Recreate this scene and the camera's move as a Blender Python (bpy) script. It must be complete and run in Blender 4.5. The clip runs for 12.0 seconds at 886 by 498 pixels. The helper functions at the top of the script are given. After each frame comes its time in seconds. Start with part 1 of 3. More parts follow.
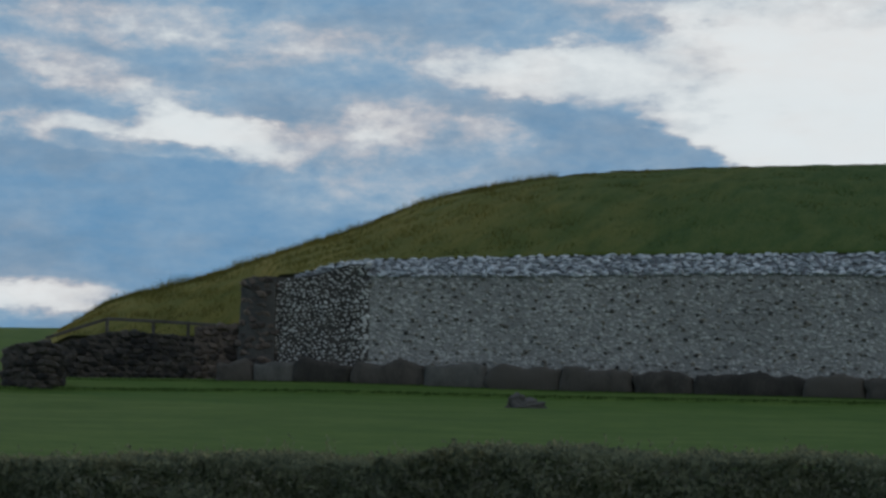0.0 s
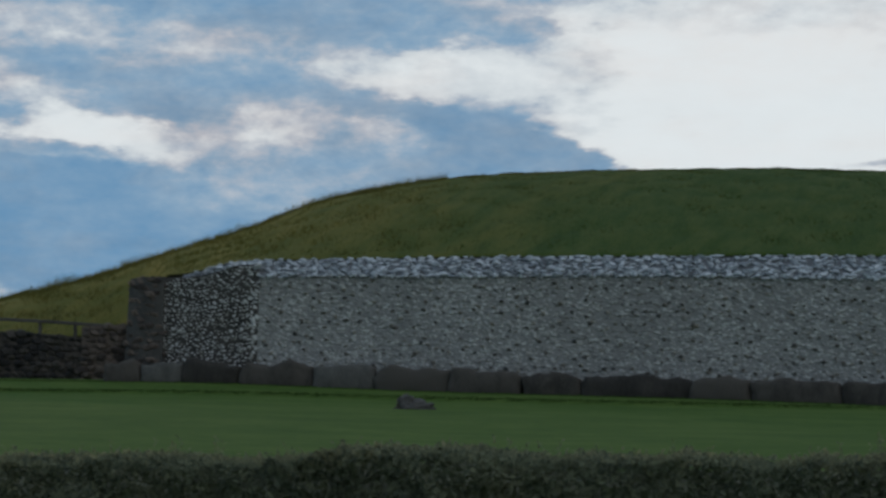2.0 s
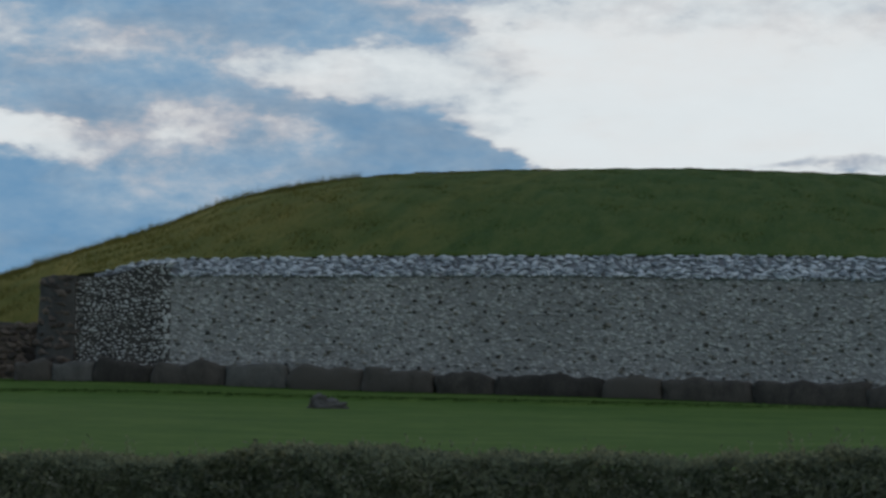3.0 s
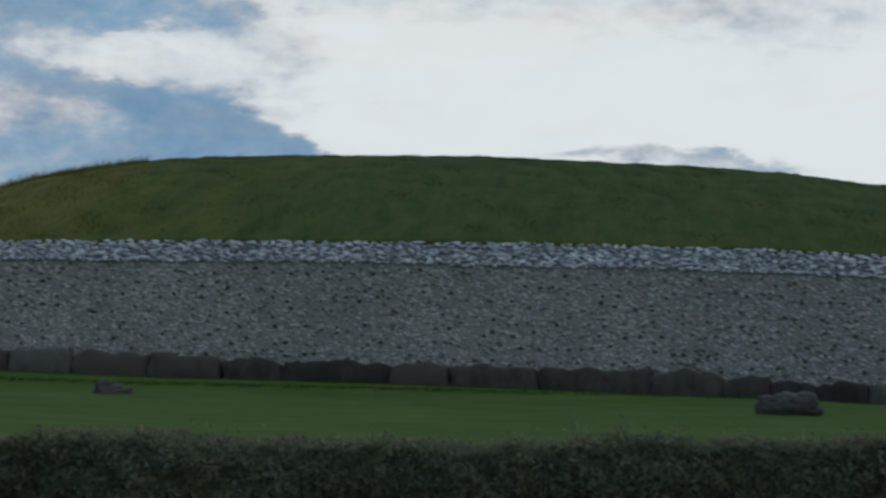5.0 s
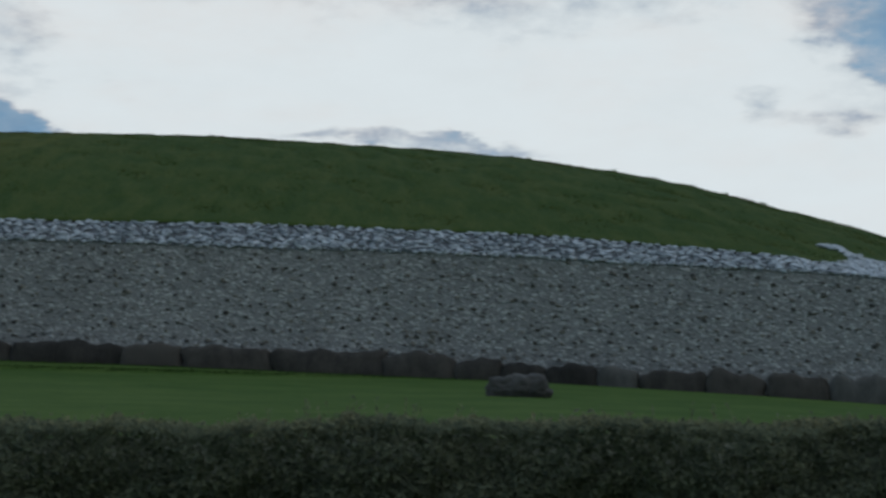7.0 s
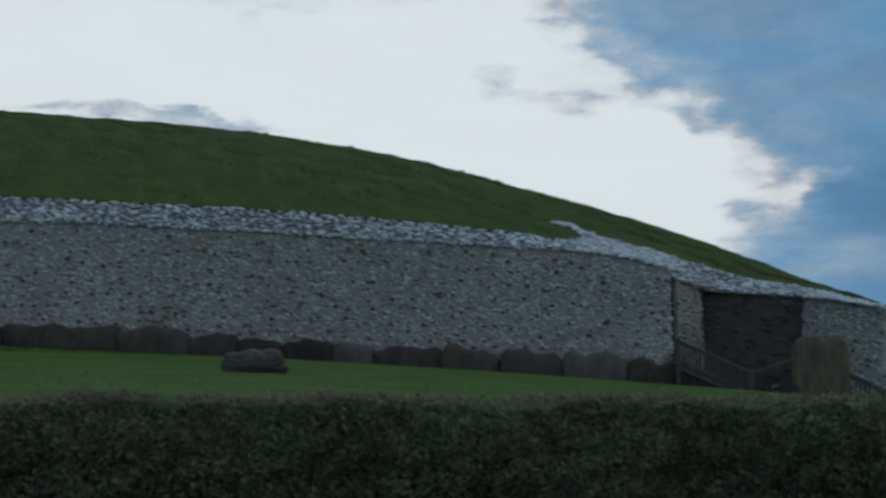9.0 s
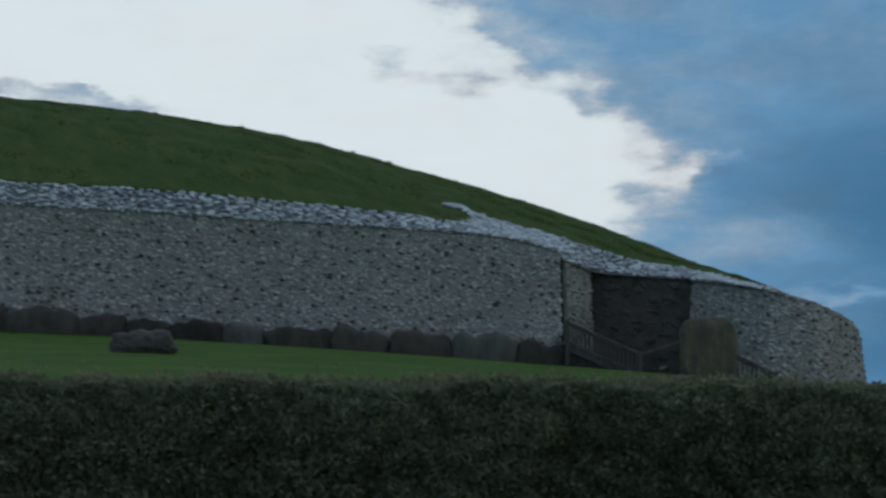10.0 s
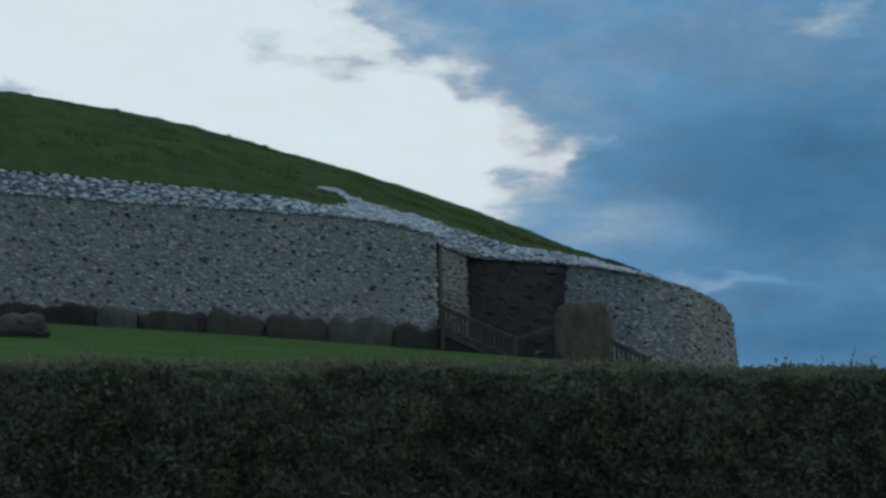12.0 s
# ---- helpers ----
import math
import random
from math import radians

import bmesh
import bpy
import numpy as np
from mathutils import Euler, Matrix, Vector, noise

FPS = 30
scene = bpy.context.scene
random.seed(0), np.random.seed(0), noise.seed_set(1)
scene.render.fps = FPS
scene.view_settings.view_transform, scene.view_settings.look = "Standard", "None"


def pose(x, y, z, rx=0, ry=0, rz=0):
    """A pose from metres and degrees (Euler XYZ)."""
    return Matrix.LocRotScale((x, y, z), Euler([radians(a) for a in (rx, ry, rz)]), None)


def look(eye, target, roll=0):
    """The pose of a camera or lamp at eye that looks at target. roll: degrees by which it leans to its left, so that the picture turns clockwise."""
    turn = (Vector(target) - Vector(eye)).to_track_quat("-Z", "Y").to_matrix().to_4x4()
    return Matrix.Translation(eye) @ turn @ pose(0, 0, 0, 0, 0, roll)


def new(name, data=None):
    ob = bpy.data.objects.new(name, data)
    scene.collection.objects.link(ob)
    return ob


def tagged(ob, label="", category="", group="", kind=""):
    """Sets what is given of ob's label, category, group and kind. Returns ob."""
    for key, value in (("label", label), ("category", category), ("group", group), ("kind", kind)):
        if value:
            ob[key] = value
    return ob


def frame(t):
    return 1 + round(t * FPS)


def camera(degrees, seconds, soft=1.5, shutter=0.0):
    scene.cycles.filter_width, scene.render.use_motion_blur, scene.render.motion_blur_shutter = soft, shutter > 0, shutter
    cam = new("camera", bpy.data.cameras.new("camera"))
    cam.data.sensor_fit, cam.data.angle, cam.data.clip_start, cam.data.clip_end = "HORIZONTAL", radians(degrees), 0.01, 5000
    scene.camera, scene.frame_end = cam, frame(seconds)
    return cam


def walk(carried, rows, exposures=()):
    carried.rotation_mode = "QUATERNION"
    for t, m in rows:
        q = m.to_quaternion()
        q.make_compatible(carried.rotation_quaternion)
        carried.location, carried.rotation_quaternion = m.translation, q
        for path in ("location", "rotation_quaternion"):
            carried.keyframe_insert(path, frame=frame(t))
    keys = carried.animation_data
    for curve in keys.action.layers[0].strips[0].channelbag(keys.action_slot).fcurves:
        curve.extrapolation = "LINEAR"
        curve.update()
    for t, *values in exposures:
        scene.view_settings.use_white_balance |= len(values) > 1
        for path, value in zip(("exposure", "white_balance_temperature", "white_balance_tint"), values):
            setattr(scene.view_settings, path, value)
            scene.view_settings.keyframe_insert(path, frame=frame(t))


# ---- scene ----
# The camera stands on a verge behind a clipped hedge and pans to the right.
EYE = 1.6
cam = camera(22.9, 12.0, soft=2.8, shutter=0.5)
# seconds, turn to the left, tilt up, lean
ROWS = [
    (0.0, 15.00, 5.30, 0.00),
    (0.5, 14.58, 5.31, 0.05),
    (1.0, 13.92, 5.33, -0.02),
    (1.5, 13.10, 5.33, 0.02),
    (2.0, 12.10, 5.33, -0.01),
    (2.5, 10.99, 5.32, 0.02),
    (4.5, 5.82, 5.14, 0.04),
    (5.0, 4.27, 4.94, 0.02),
    (5.5, 2.68, 4.74, 0.03),
    (6.0, 0.77, 4.61, 0.02),
    (6.5, -0.93, 4.54, 0.04),
    (7.0, -2.71, 4.45, 0.01),
    (7.5, -4.40, 4.35, 0.04),
    (9.5, -11.15, 3.56, 0.05),
    (10.0, -12.49, 3.31, -0.00),
    (10.5, -13.74, 3.11, 0.00),
    (11.0, -14.72, 2.98, 0.01),
    (11.5, -15.29, 2.94, -0.04),
    (12.0, -15.74, 2.90, -0.04),
]
walk(cam, [(t, pose(0, 0, EYE, 90 + pitch, roll, yaw)) for t, yaw, pitch, roll in ROWS],
     exposures=((0.0, 0.0, 6450, 10.0), (6.0, -0.04, 6350, 9.0), (9.5, -0.06, 6200, 7.0), (12.0, -0.05, 6050, 6.0)))


# ---- small maths ----
def smooth(a, b, x):
    u = np.clip((np.asarray(x, float) - a) / (b - a), 0, 1)
    return u * u * (3 - 2 * u)


def curve(*points):
    """A smooth function through (x, y) points, flat beyond its ends."""
    xs, ys = np.array(points, float).T
    rate = np.diff(ys) / np.diff(xs)
    slope = np.concatenate([rate[:1], np.where(rate[1:] * rate[:-1] > 0, 2 * rate[1:] * rate[:-1] / (rate[1:] + rate[:-1] + 1e-12), 0), rate[-1:]])

    def f(x):
        x = np.clip(np.asarray(x, float), xs[0], xs[-1])
        i = np.clip(np.searchsorted(xs, x) - 1, 0, len(xs) - 2)
        h = xs[i + 1] - xs[i]
        u = (x - xs[i]) / h
        return ((1 + 2 * u) * (1 - u) ** 2 * ys[i] + u * (1 - u) ** 2 * h * slope[i]
                + u * u * (3 - 2 * u) * ys[i + 1] + u * u * (u - 1) * h * slope[i + 1])
    return f


def polar(az, dist):
    a = np.radians(az)
    return dist * np.sin(a), dist * np.cos(a)


# ---- the plan: bearings in degrees to the right of north, distances and heights in metres ----
SLOT = 15.62
wall_dist = curve((-20.2, 80), (-15, 78.2), (-10, 76.5), (0, 74.5), (8, 73.3), (12, 73), (15.7, 73))
base_z = curve((-30, 4.3), (-20, 4.23), (-12, 3.77), (-5, 3.43), (0, 3.12), (5.5, 2.73), (10, 2.39), (14.4, 2.01), (16, 1.87), (24, 1.1), (34, 0.3))
kerb_z = curve((-20.5, 4.88), (-16, 4.77), (-12, 4.58), (-6, 4.15), (0, 3.9), (5.5, 3.41), (9.6, 3.15), (13.6, 2.95), (15.7, 2.6))
wall_z = curve((-20.2, 7.96), (-17, 7.97), (-12, 7.86), (-7.4, 7.77), (-2.4, 7.53), (2, 7.32), (8.6, 6.79), (12.9, 6.42), (14.4, 6.18), (15.7, 5.7))
band_z = curve((-20.2, 8.02), (-18.9, 8.12), (-17.6, 8.5), (-16.5, 8.63), (-12, 8.6), (-7.4, 8.5), (-2.4, 8.36), (2, 8.1), (5, 7.88), (8.5, 7.48), (11.5, 7.07), (12.9, 6.82), (13.4, 7.28), (14.2, 7.06), (16, 6.32), (17.5, 5.71), (18.9, 5.36), (20.1, 4.87), (21.2, 4.45), (23.4, 3.0))
band_dist = curve((-20.9, 84), (-20.1, 83.8), (-19.4, 80.4), (-18, 80), (-16, 79.7), (-10, 77.6), (0, 75.6), (8, 74.4), (12.9, 74.2), (13.4, 78.8), (14.2, 79), (16, 78.5), (17.5, 78.6), (19, 77.9), (20.2, 75.8), (21.2, 75.0), (23.4, 79))
ridge_el = curve((-26, 2.6), (-24.6, 3.3), (-23.6, 3.87), (-21.7, 4.38), (-19.2, 5.18), (-17.1, 5.86), (-15, 6.63), (-12.4, 7.1), (-10.6, 7.28), (-7.3, 7.37), (-3.6, 7.36), (-1, 7.23), (2.5, 7.03), (5, 6.78), (7, 6.47), (9, 6.09), (11.1, 5.54), (14.4, 4.6), (17.4, 3.58), (18.9, 2.98), (21, 2.26), (21.6, 1.9), (22.6, 1.3), (23.4, 0.5))
ridge_dist = curve((-26, 96), (-20, 100), (-14, 104), (-5, 107), (3, 106), (10, 101), (15, 95), (18, 89), (21, 79), (23.4, 81))
apron_drop = curve((-34, 0.5), (-20, 0.48), (-12, 0.32), (-3.7, 0.19), (5, 0))
far_z = curve((-180, 0), (-60, 4), (-26, 15.4), (-22, 15.4), (-5, 3), (16, -2), (25, -17), (60, -17), (180, 0))


def ground_z(az, dist):
    """Height of the lawn and of the fields beyond it."""
    az, dist = np.asarray(az, float), np.asarray(dist, float)
    front = smooth(-75, -35, az) * (1 - smooth(38, 75, az))
    edge = np.where(az < 15, wall_dist(az), 75.0)
    # a sloping apron before the kerb ends in a little bank
    step = (1 - smooth(-6, 7, az)) * smooth(-45, -35, az)
    brink = edge - 4.3
    drop = apron_drop(az)
    lawn = (base_z(az) - drop - 0.15 * step) * front
    z = lawn * np.clip((dist - 12) / (brink - 0.3 - 12), 0, 1)
    z = z + step * 0.15 * smooth(brink - 0.35, brink, dist) + drop * front * np.clip((dist - brink) / 4.3, 0, 1)
    return z + (far_z(az) - base_z(az) * front) * smooth(95, 260, dist)


def mound_z(az, dist):
    """Height of the turf on the mound."""
    d0, d1 = band_dist(az), ridge_dist(az)
    foot = np.degrees(np.arctan((band_z(az) - EYE) / d0))
    foot = foot + (np.minimum(3.0, ridge_el(az) - 0.25) - foot) * (1 - smooth(-20.1, -19.3, az))
    u = np.clip((dist - d0) / (d1 - d0), 0, 1)
    el = foot + (ridge_el(az) - foot) * (1 - (1 - u) ** 1.9)
    z = EYE + dist * np.tan(np.radians(el))
    back = np.clip((dist - d1) / 42, 0, 1)
    top = EYE + d1 * np.tan(np.radians(ridge_el(az)))
    return np.where(dist > d1, top * (1 - 0.35 * back - 0.75 * back ** 2) + (dist - d1) * 0.11 * (1 - back), z)


# ---- sky, sun ----
def sky_world():
    world = bpy.data.worlds.new("dusk_sky")
    scene.world = world
    world.use_nodes = True
    tree = world.node_tree
    tree.nodes.clear()
    node, link = tree.nodes.new, tree.links.new

    def calc(op, a, b=None, c=None):
        n = node("ShaderNodeMath")
        n.operation = op
        for i, v in enumerate((a, b, c)):
            if v is None:
                continue
            if isinstance(v, (int, float)):
                n.inputs[i].default_value = v
            else:
                link(v, n.inputs[i])
        return n.outputs[0]

    way = node("ShaderNodeTexCoord").outputs["Generated"]
    split = node("ShaderNodeSeparateXYZ")
    link(way, split.inputs[0])
    x, y, z = split.outputs
    az = calc("MULTIPLY", calc("ARCTAN2", x, y), 57.29578)
    el = calc("MULTIPLY", calc("ARCSINE", z), 57.29578)
    # cloud grain: stretched sideways, turbulent
    grid = node("ShaderNodeCombineXYZ")
    link(calc("MULTIPLY", az, 0.16), grid.inputs[0])
    link(calc("MULTIPLY", el, 0.42), grid.inputs[1])

    puffs = node("ShaderNodeCombineXYZ")
    link(calc("MULTIPLY", az, 0.22), puffs.inputs[0])
    link(calc("MULTIPLY", el, 0.42), puffs.inputs[1])

    def fbm(scale, detail, rough, shift, warp=0.0, on=grid):
        place = node("ShaderNodeVectorMath")
        place.operation = "ADD"
        link(on.outputs[0], place.inputs[0])
        place.inputs[1].default_value = (shift, shift * 0.7, 0)
        n = node("ShaderNodeTexNoise")
        link(place.outputs[0], n.inputs["Vector"])
        for key, v in (("Scale", scale), ("Detail", detail), ("Roughness", rough), ("Distortion", warp)):
            n.inputs[key].default_value = v
        return calc("SUBTRACT", n.outputs["Fac"], 0.5)

    mid, fine = fbm(1.7, 5, 0.55, 11.3, 0.1), fbm(4.5, 5, 0.58, 23.7)
    azw = calc("ADD", az, calc("ADD", calc("MULTIPLY", mid, 4.5), calc("MULTIPLY", fine, 2.2)))
    elw = calc("ADD", el, calc("ADD", calc("MULTIPLY", fbm(1.5, 5, 0.55, 41.0), 1.6), calc("MULTIPLY", fbm(4.2, 5, 0.58, 57.0), 0.9)))
    high = calc("MULTIPLY", calc("MINIMUM", calc("MAXIMUM", calc("MULTIPLY", calc("SUBTRACT", el, 14.0), 0.04), 0.0), 1.0), 0.06)
    light = calc("ADD", calc("ADD", 0.4, high), calc("ADD", calc("MULTIPLY", mid, 0.34), calc("MULTIPLY", fine, 0.1)))

    def cloud(a0, e0, wa, we, dip, shade_of, soft):
        """Lays a cloud or a clear patch over the sky: bearing, height, half-widths, slope, brightness, softness of its edge."""
        nonlocal light
        da = calc("MULTIPLY", calc("SUBTRACT", azw, a0), 1 / wa)
        de = calc("MULTIPLY", calc("SUBTRACT", calc("SUBTRACT", elw, e0), calc("MULTIPLY", da, dip * wa)), 1 / we)
        r = calc("SQRT", calc("ADD", calc("MULTIPLY", da, da), calc("MULTIPLY", de, de)))
        cover = node("ShaderNodeMapRange")
        cover.interpolation_type = "SMOOTHSTEP"
        link(r, cover.inputs["Value"])
        for key, v in (("From Min", 1 + soft), ("From Max", max(0.0, 1 - soft)), ("To Min", 0.0), ("To Max", 1.0)):
            cover.inputs[key].default_value = v
        light = calc("ADD", light, calc("MULTIPLY", calc("SUBTRACT", calc("ADD", shade_of, grainy), light), cover.outputs[0]))

    grainy = calc("ADD", calc("MULTIPLY", mid, 0.2), calc("MULTIPLY", fine, 0.08))
    # blue bank in the west
    cloud(-24, 6.0, 14, 3.2, 0, 0.33, 0.3)
    cloud(-16.3, 7.2, 3.4, 0.9, 0, 0.46, 0.6)
    cloud(-19, 9.6, 4.6, 0.6, -0.1, 0.41, 0.7)
    cloud(-24.3, 9.75, 2.2, 0.45, -0.28, 0.6, 0.8)
    cloud(-22.3, 10.95, 3.3, 0.5, -0.12, 0.6, 0.8)
    cloud(-18, 10.5, 2.5, 0.5, -0.15, 0.54, 0.8)
    cloud(-22.4, 8.2, 4.8, 0.5, -0.06, 0.64, 0.45)
    cloud(-21.3, 8.35, 1.5, 0.6, -0.15, 0.8, 0.6)
    cloud(-23.5, 7.95, 1.9, 0.24, -0.05, 0.4, 0.6)
    cloud(-15.2, 8.45, 2.7, 0.45, 0, 0.6, 0.8)
    cloud(-25.8, 3.9, 2.0, 0.5, 0, 0.76, 0.5)
    # blue bank in the east
    cloud(29, 6.0, 14, 8.0, 0, 0.26, 0.2)
    cloud(26.5, 4.5, 6.0, 2.4, 0, 0.07, 0.8)
    cloud(20.0, 3.4, 2.2, 0.8, 0, 0.37, 0.8)
    cloud(22.8, 1.95, 1.8, 0.14, 0, 0.36, 0.9)
    cloud(26.1, 8.9, 0.5, 0.4, 0, 0.48, 0.9)
    cloud(27, 0.6, 8.0, 1.0, 0, 0.1, 0.7)
    # unseen brighter sky added in the south-east to light the bulging wall and hedge
    cloud(125, 35, 60, 32, 0, 0.62, 0.5)
    # bright clear sky between them
    cloud(2.6, 9.5, 11.9, 5.0, 0, 0.85, 0.2)
    cloud(8.8, 5.5, 9.6, 3.5, 0, 0.86, 0.2)
    cloud(-3, 11.7, 6.0, 0.9, 0, 0.7, 0.8)
    cloud(4.5, 11.0, 5.0, 0.8, 0, 0.68, 0.8)
    cloud(0.3, 9.4, 1.0, 0.3, 0, 0.9, 0.8)
    # clouds on its western edge
    cloud(-11.4, 9.95, 3.4, 0.75, 0, 0.74, 0.6)
    cloud(-12.4, 10.95, 2.3, 0.34, 0.08, 0.43, 0.7)
    cloud(-8.9, 11.2, 0.9, 0.3, 0, 0.42, 0.8)
    cloud(-10.7, 8.2, 3.9, 0.55, -0.27, 0.36, 0.28)
    # a low cloud behind the ridge
    cloud(1.9, 7.12, 3.3, 0.23, -0.07, 0.6, 0.4)
    cloud(2.1, 7.58, 0.5, 0.12, 0, 0.88, 0.8)
    # clouds on its eastern edge
    cloud(17.2, 9.5, 3.9, 2.1, -0.3, 0.31, 0.7)
    cloud(18.3, 7.35, 2.0, 0.9, -0.5, 0.33, 0.5)
    cloud(16.4, 6.9, 1.2, 0.3, -0.2, 0.5, 0.9)
    cloud(18.7, 5.35, 0.9, 0.35, 0.3, 0.76, 0.8)
    cloud(17.6, 4.85, 0.8, 0.18, 0, 0.52, 0.9)
    cloud(14.8, 8.9, 1.5, 0.45, -0.4, 0.44, 0.9)
    cloud(11.3, 8.15, 0.9, 0.32, -0.2, 0.63, 0.9)
    cloud(13.2, 7.7, 0.9, 0.3, 0, 0.6, 0.9)
    cloud(13.4, 8.45, 0.9, 0.4, 0, 0.76, 0.7)
    # ragged edges where cloud thins into light
    edge = calc("MULTIPLY", calc("SUBTRACT", light, 0.56), 4.2)
    edge = calc("EXPONENT", calc("MULTIPLY", calc("MULTIPLY", edge, edge), -1.0))
    light = calc("ADD", light, calc("MULTIPLY", calc("MULTIPLY", calc("ADD", calc("MULTIPLY", fbm(2.6, 6, 0.6, 87.0, 0.15, puffs), 0.62), calc("MULTIPLY", fbm(7.0, 5, 0.6, 131.0, 0.15, puffs), 0.34)), edge), 1.0))
    ramp = node("ShaderNodeValToRGB")
    link(light, ramp.inputs[0])
    stops = ((0.0, (0.04, 0.135, 0.255)), (0.26, (0.132, 0.28, 0.455)), (0.44, (0.255, 0.38, 0.51)), (0.56, (0.41, 0.475, 0.55)), (0.68, (0.6, 0.65, 0.68)), (0.8, (0.72, 0.765, 0.78)), (1.0, (0.765, 0.82, 0.84)))
    while len(ramp.color_ramp.elements) < len(stops):
        ramp.color_ramp.elements.new(0.5)
    for e, (at, c) in zip(ramp.color_ramp.elements, stops):
        e.position, e.color = at, (*c, 1)
    # a faint rose tint on part of the clouds
    tint = node("ShaderNodeMix")
    tint.data_type, tint.blend_type = "RGBA", "MULTIPLY"
    link(calc("MULTIPLY", calc("MAXIMUM", calc("ADD", fbm(1.1, 4, 0.6, 71.0), 0.06), 0.0), calc("MAXIMUM", calc("MULTIPLY", calc("SUBTRACT", 0.95, light), 9.0), 0.0)), tint.inputs[0])
    link(ramp.outputs[0], tint.inputs[6])
    tint.inputs[7].default_value = (1.08, 0.945, 0.89, 1)
    shade = node("ShaderNodeBackground")
    link(tint.outputs[2], shade.inputs["Color"])
    shade.inputs["Strength"].default_value = SKY_STRENGTH
    out = node("ShaderNodeOutputWorld")
    link(shade.outputs[0], out.inputs[0])


SKY_STRENGTH = 1.0
sky_world()
sun = new("sun", bpy.data.lights.new("sun", "SUN"))
sun.data.energy, sun.data.angle, sun.data.color = 1.1, radians(10), (1.0, 0.78, 0.45)
sun.matrix_world = look((-60, 40, 8), (0, 0, 0))


# ---- materials ----
def material(name, colours, rough=0.9, scale=3.0, fine=40.0, bump=0.3, bump_dist=0.02, per="", spec=0.3, stretch=(1, 1, 1), flank_tint=None, thin=0.0):
    """Mottled surface: colours blended by coarse noise, with finer grain, relief and, for pieces, a shade of their own."""
    m = bpy.data.materials.new(name)
    m.use_nodes = True
    tree = m.node_tree
    node, link = tree.nodes.new, tree.links.new
    bsdf = tree.nodes["Principled BSDF"]
    geo = node("ShaderNodeNewGeometry")
    place = node("ShaderNodeVectorMath")
    place.operation = "MULTIPLY"
    link(geo.outputs["Position"], place.inputs[0])
    place.inputs[1].default_value = stretch

    def noise_tex(s, detail=4):
        n = node("ShaderNodeTexNoise")
        link(place.outputs[0], n.inputs["Vector"])
        n.inputs["Scale"].default_value, n.inputs["Detail"].default_value, n.inputs["Roughness"].default_value = s, detail, 0.6
        return n.outputs["Fac"]

    coarse, grain = noise_tex(scale), noise_tex(fine, 3)
    total = node("ShaderNodeMath")
    total.operation = "MULTIPLY_ADD"
    link(grain, total.inputs[0])
    total.inputs[1].default_value = 0.5
    link(coarse, total.inputs[2])
    value = total.outputs[0]
    if per:
        if per == "object":
            own = node("ShaderNodeObjectInfo").outputs["Random"]
        else:
            own = geo.outputs["Random Per Island"]
        add = node("ShaderNodeMath")
        add.operation = "MULTIPLY_ADD"
        link(own, add.inputs[0])
        add.inputs[1].default_value = 0.8
        sub = node("ShaderNodeMath")
        sub.operation = "SUBTRACT"
        link(value, sub.inputs[0])
        sub.inputs[1].default_value = 0.4
        link(sub.outputs[0], add.inputs[2])
        value = add.outputs[0]
    ramp = node("ShaderNodeValToRGB")
    link(value, ramp.inputs[0])
    while len(ramp.color_ramp.elements) < len(colours):
        ramp.color_ramp.elements.new(0.5)
    for i, (e, c) in enumerate(zip(ramp.color_ramp.elements, colours)):
        e.position, e.color = 0.35 + 0.8 * i / max(1, len(colours) - 1) * 0.75, (*c, 1)
    colour = ramp.outputs[0]
    if flank_tint:
        # yellower colour towards the western flank, in drifting patches
        at = node("ShaderNodeSeparateXYZ")
        link(geo.outputs["Position"], at.inputs[0])
        patch = node("ShaderNodeMapRange")
        patch.interpolation_type = "SMOOTHSTEP"
        for key, v in (("From Min", -10.0), ("From Max", -27.0), ("To Min", 0.0), ("To Max", 1.0)):
            patch.inputs[key].default_value = v
        drift = node("ShaderNodeMath")
        drift.operation = "MULTIPLY_ADD"
        link(noise_tex(0.12, 5), drift.inputs[0])
        drift.inputs[1].default_value = 30.0
        link(at.outputs[0], drift.inputs[2])
        shift = node("ShaderNodeMath")
        shift.operation = "SUBTRACT"
        link(drift.outputs[0], shift.inputs[0])
        shift.inputs[1].default_value = 15.0
        link(shift.outputs[0], patch.inputs["Value"])
        spread = node("ShaderNodeMath")
        spread.operation = "MULTIPLY"
        link(patch.outputs[0], spread.inputs[0])
        link(coarse, spread.inputs[1])
        mix = node("ShaderNodeMix")
        mix.data_type = "RGBA"
        link(spread.outputs[0], mix.inputs[0])
        link(colour, mix.inputs[6])
        mix.inputs[7].default_value = (*flank_tint, 1)
        colour = mix.outputs[2]
    link(colour, bsdf.inputs["Base Color"])
    if thin:
        glow = node("ShaderNodeBsdfTranslucent")
        link(colour, glow.inputs["Color"])
        both = node("ShaderNodeMixShader")
        both.inputs[0].default_value = thin
        link(bsdf.outputs[0], both.inputs[1])
        link(glow.outputs[0], both.inputs[2])
        link(both.outputs[0], tree.nodes["Material Output"].inputs["Surface"])
    bsdf.inputs["Roughness"].default_value = rough
    bsdf.inputs["Specular IOR Level"].default_value = spec
    if bump:
        b = node("ShaderNodeBump")
        b.inputs["Strength"].default_value, b.inputs["Distance"].default_value = bump, bump_dist
        link(total.outputs[0], b.inputs["Height"])
        link(b.outputs[0], bsdf.inputs["Normal"])
    return m


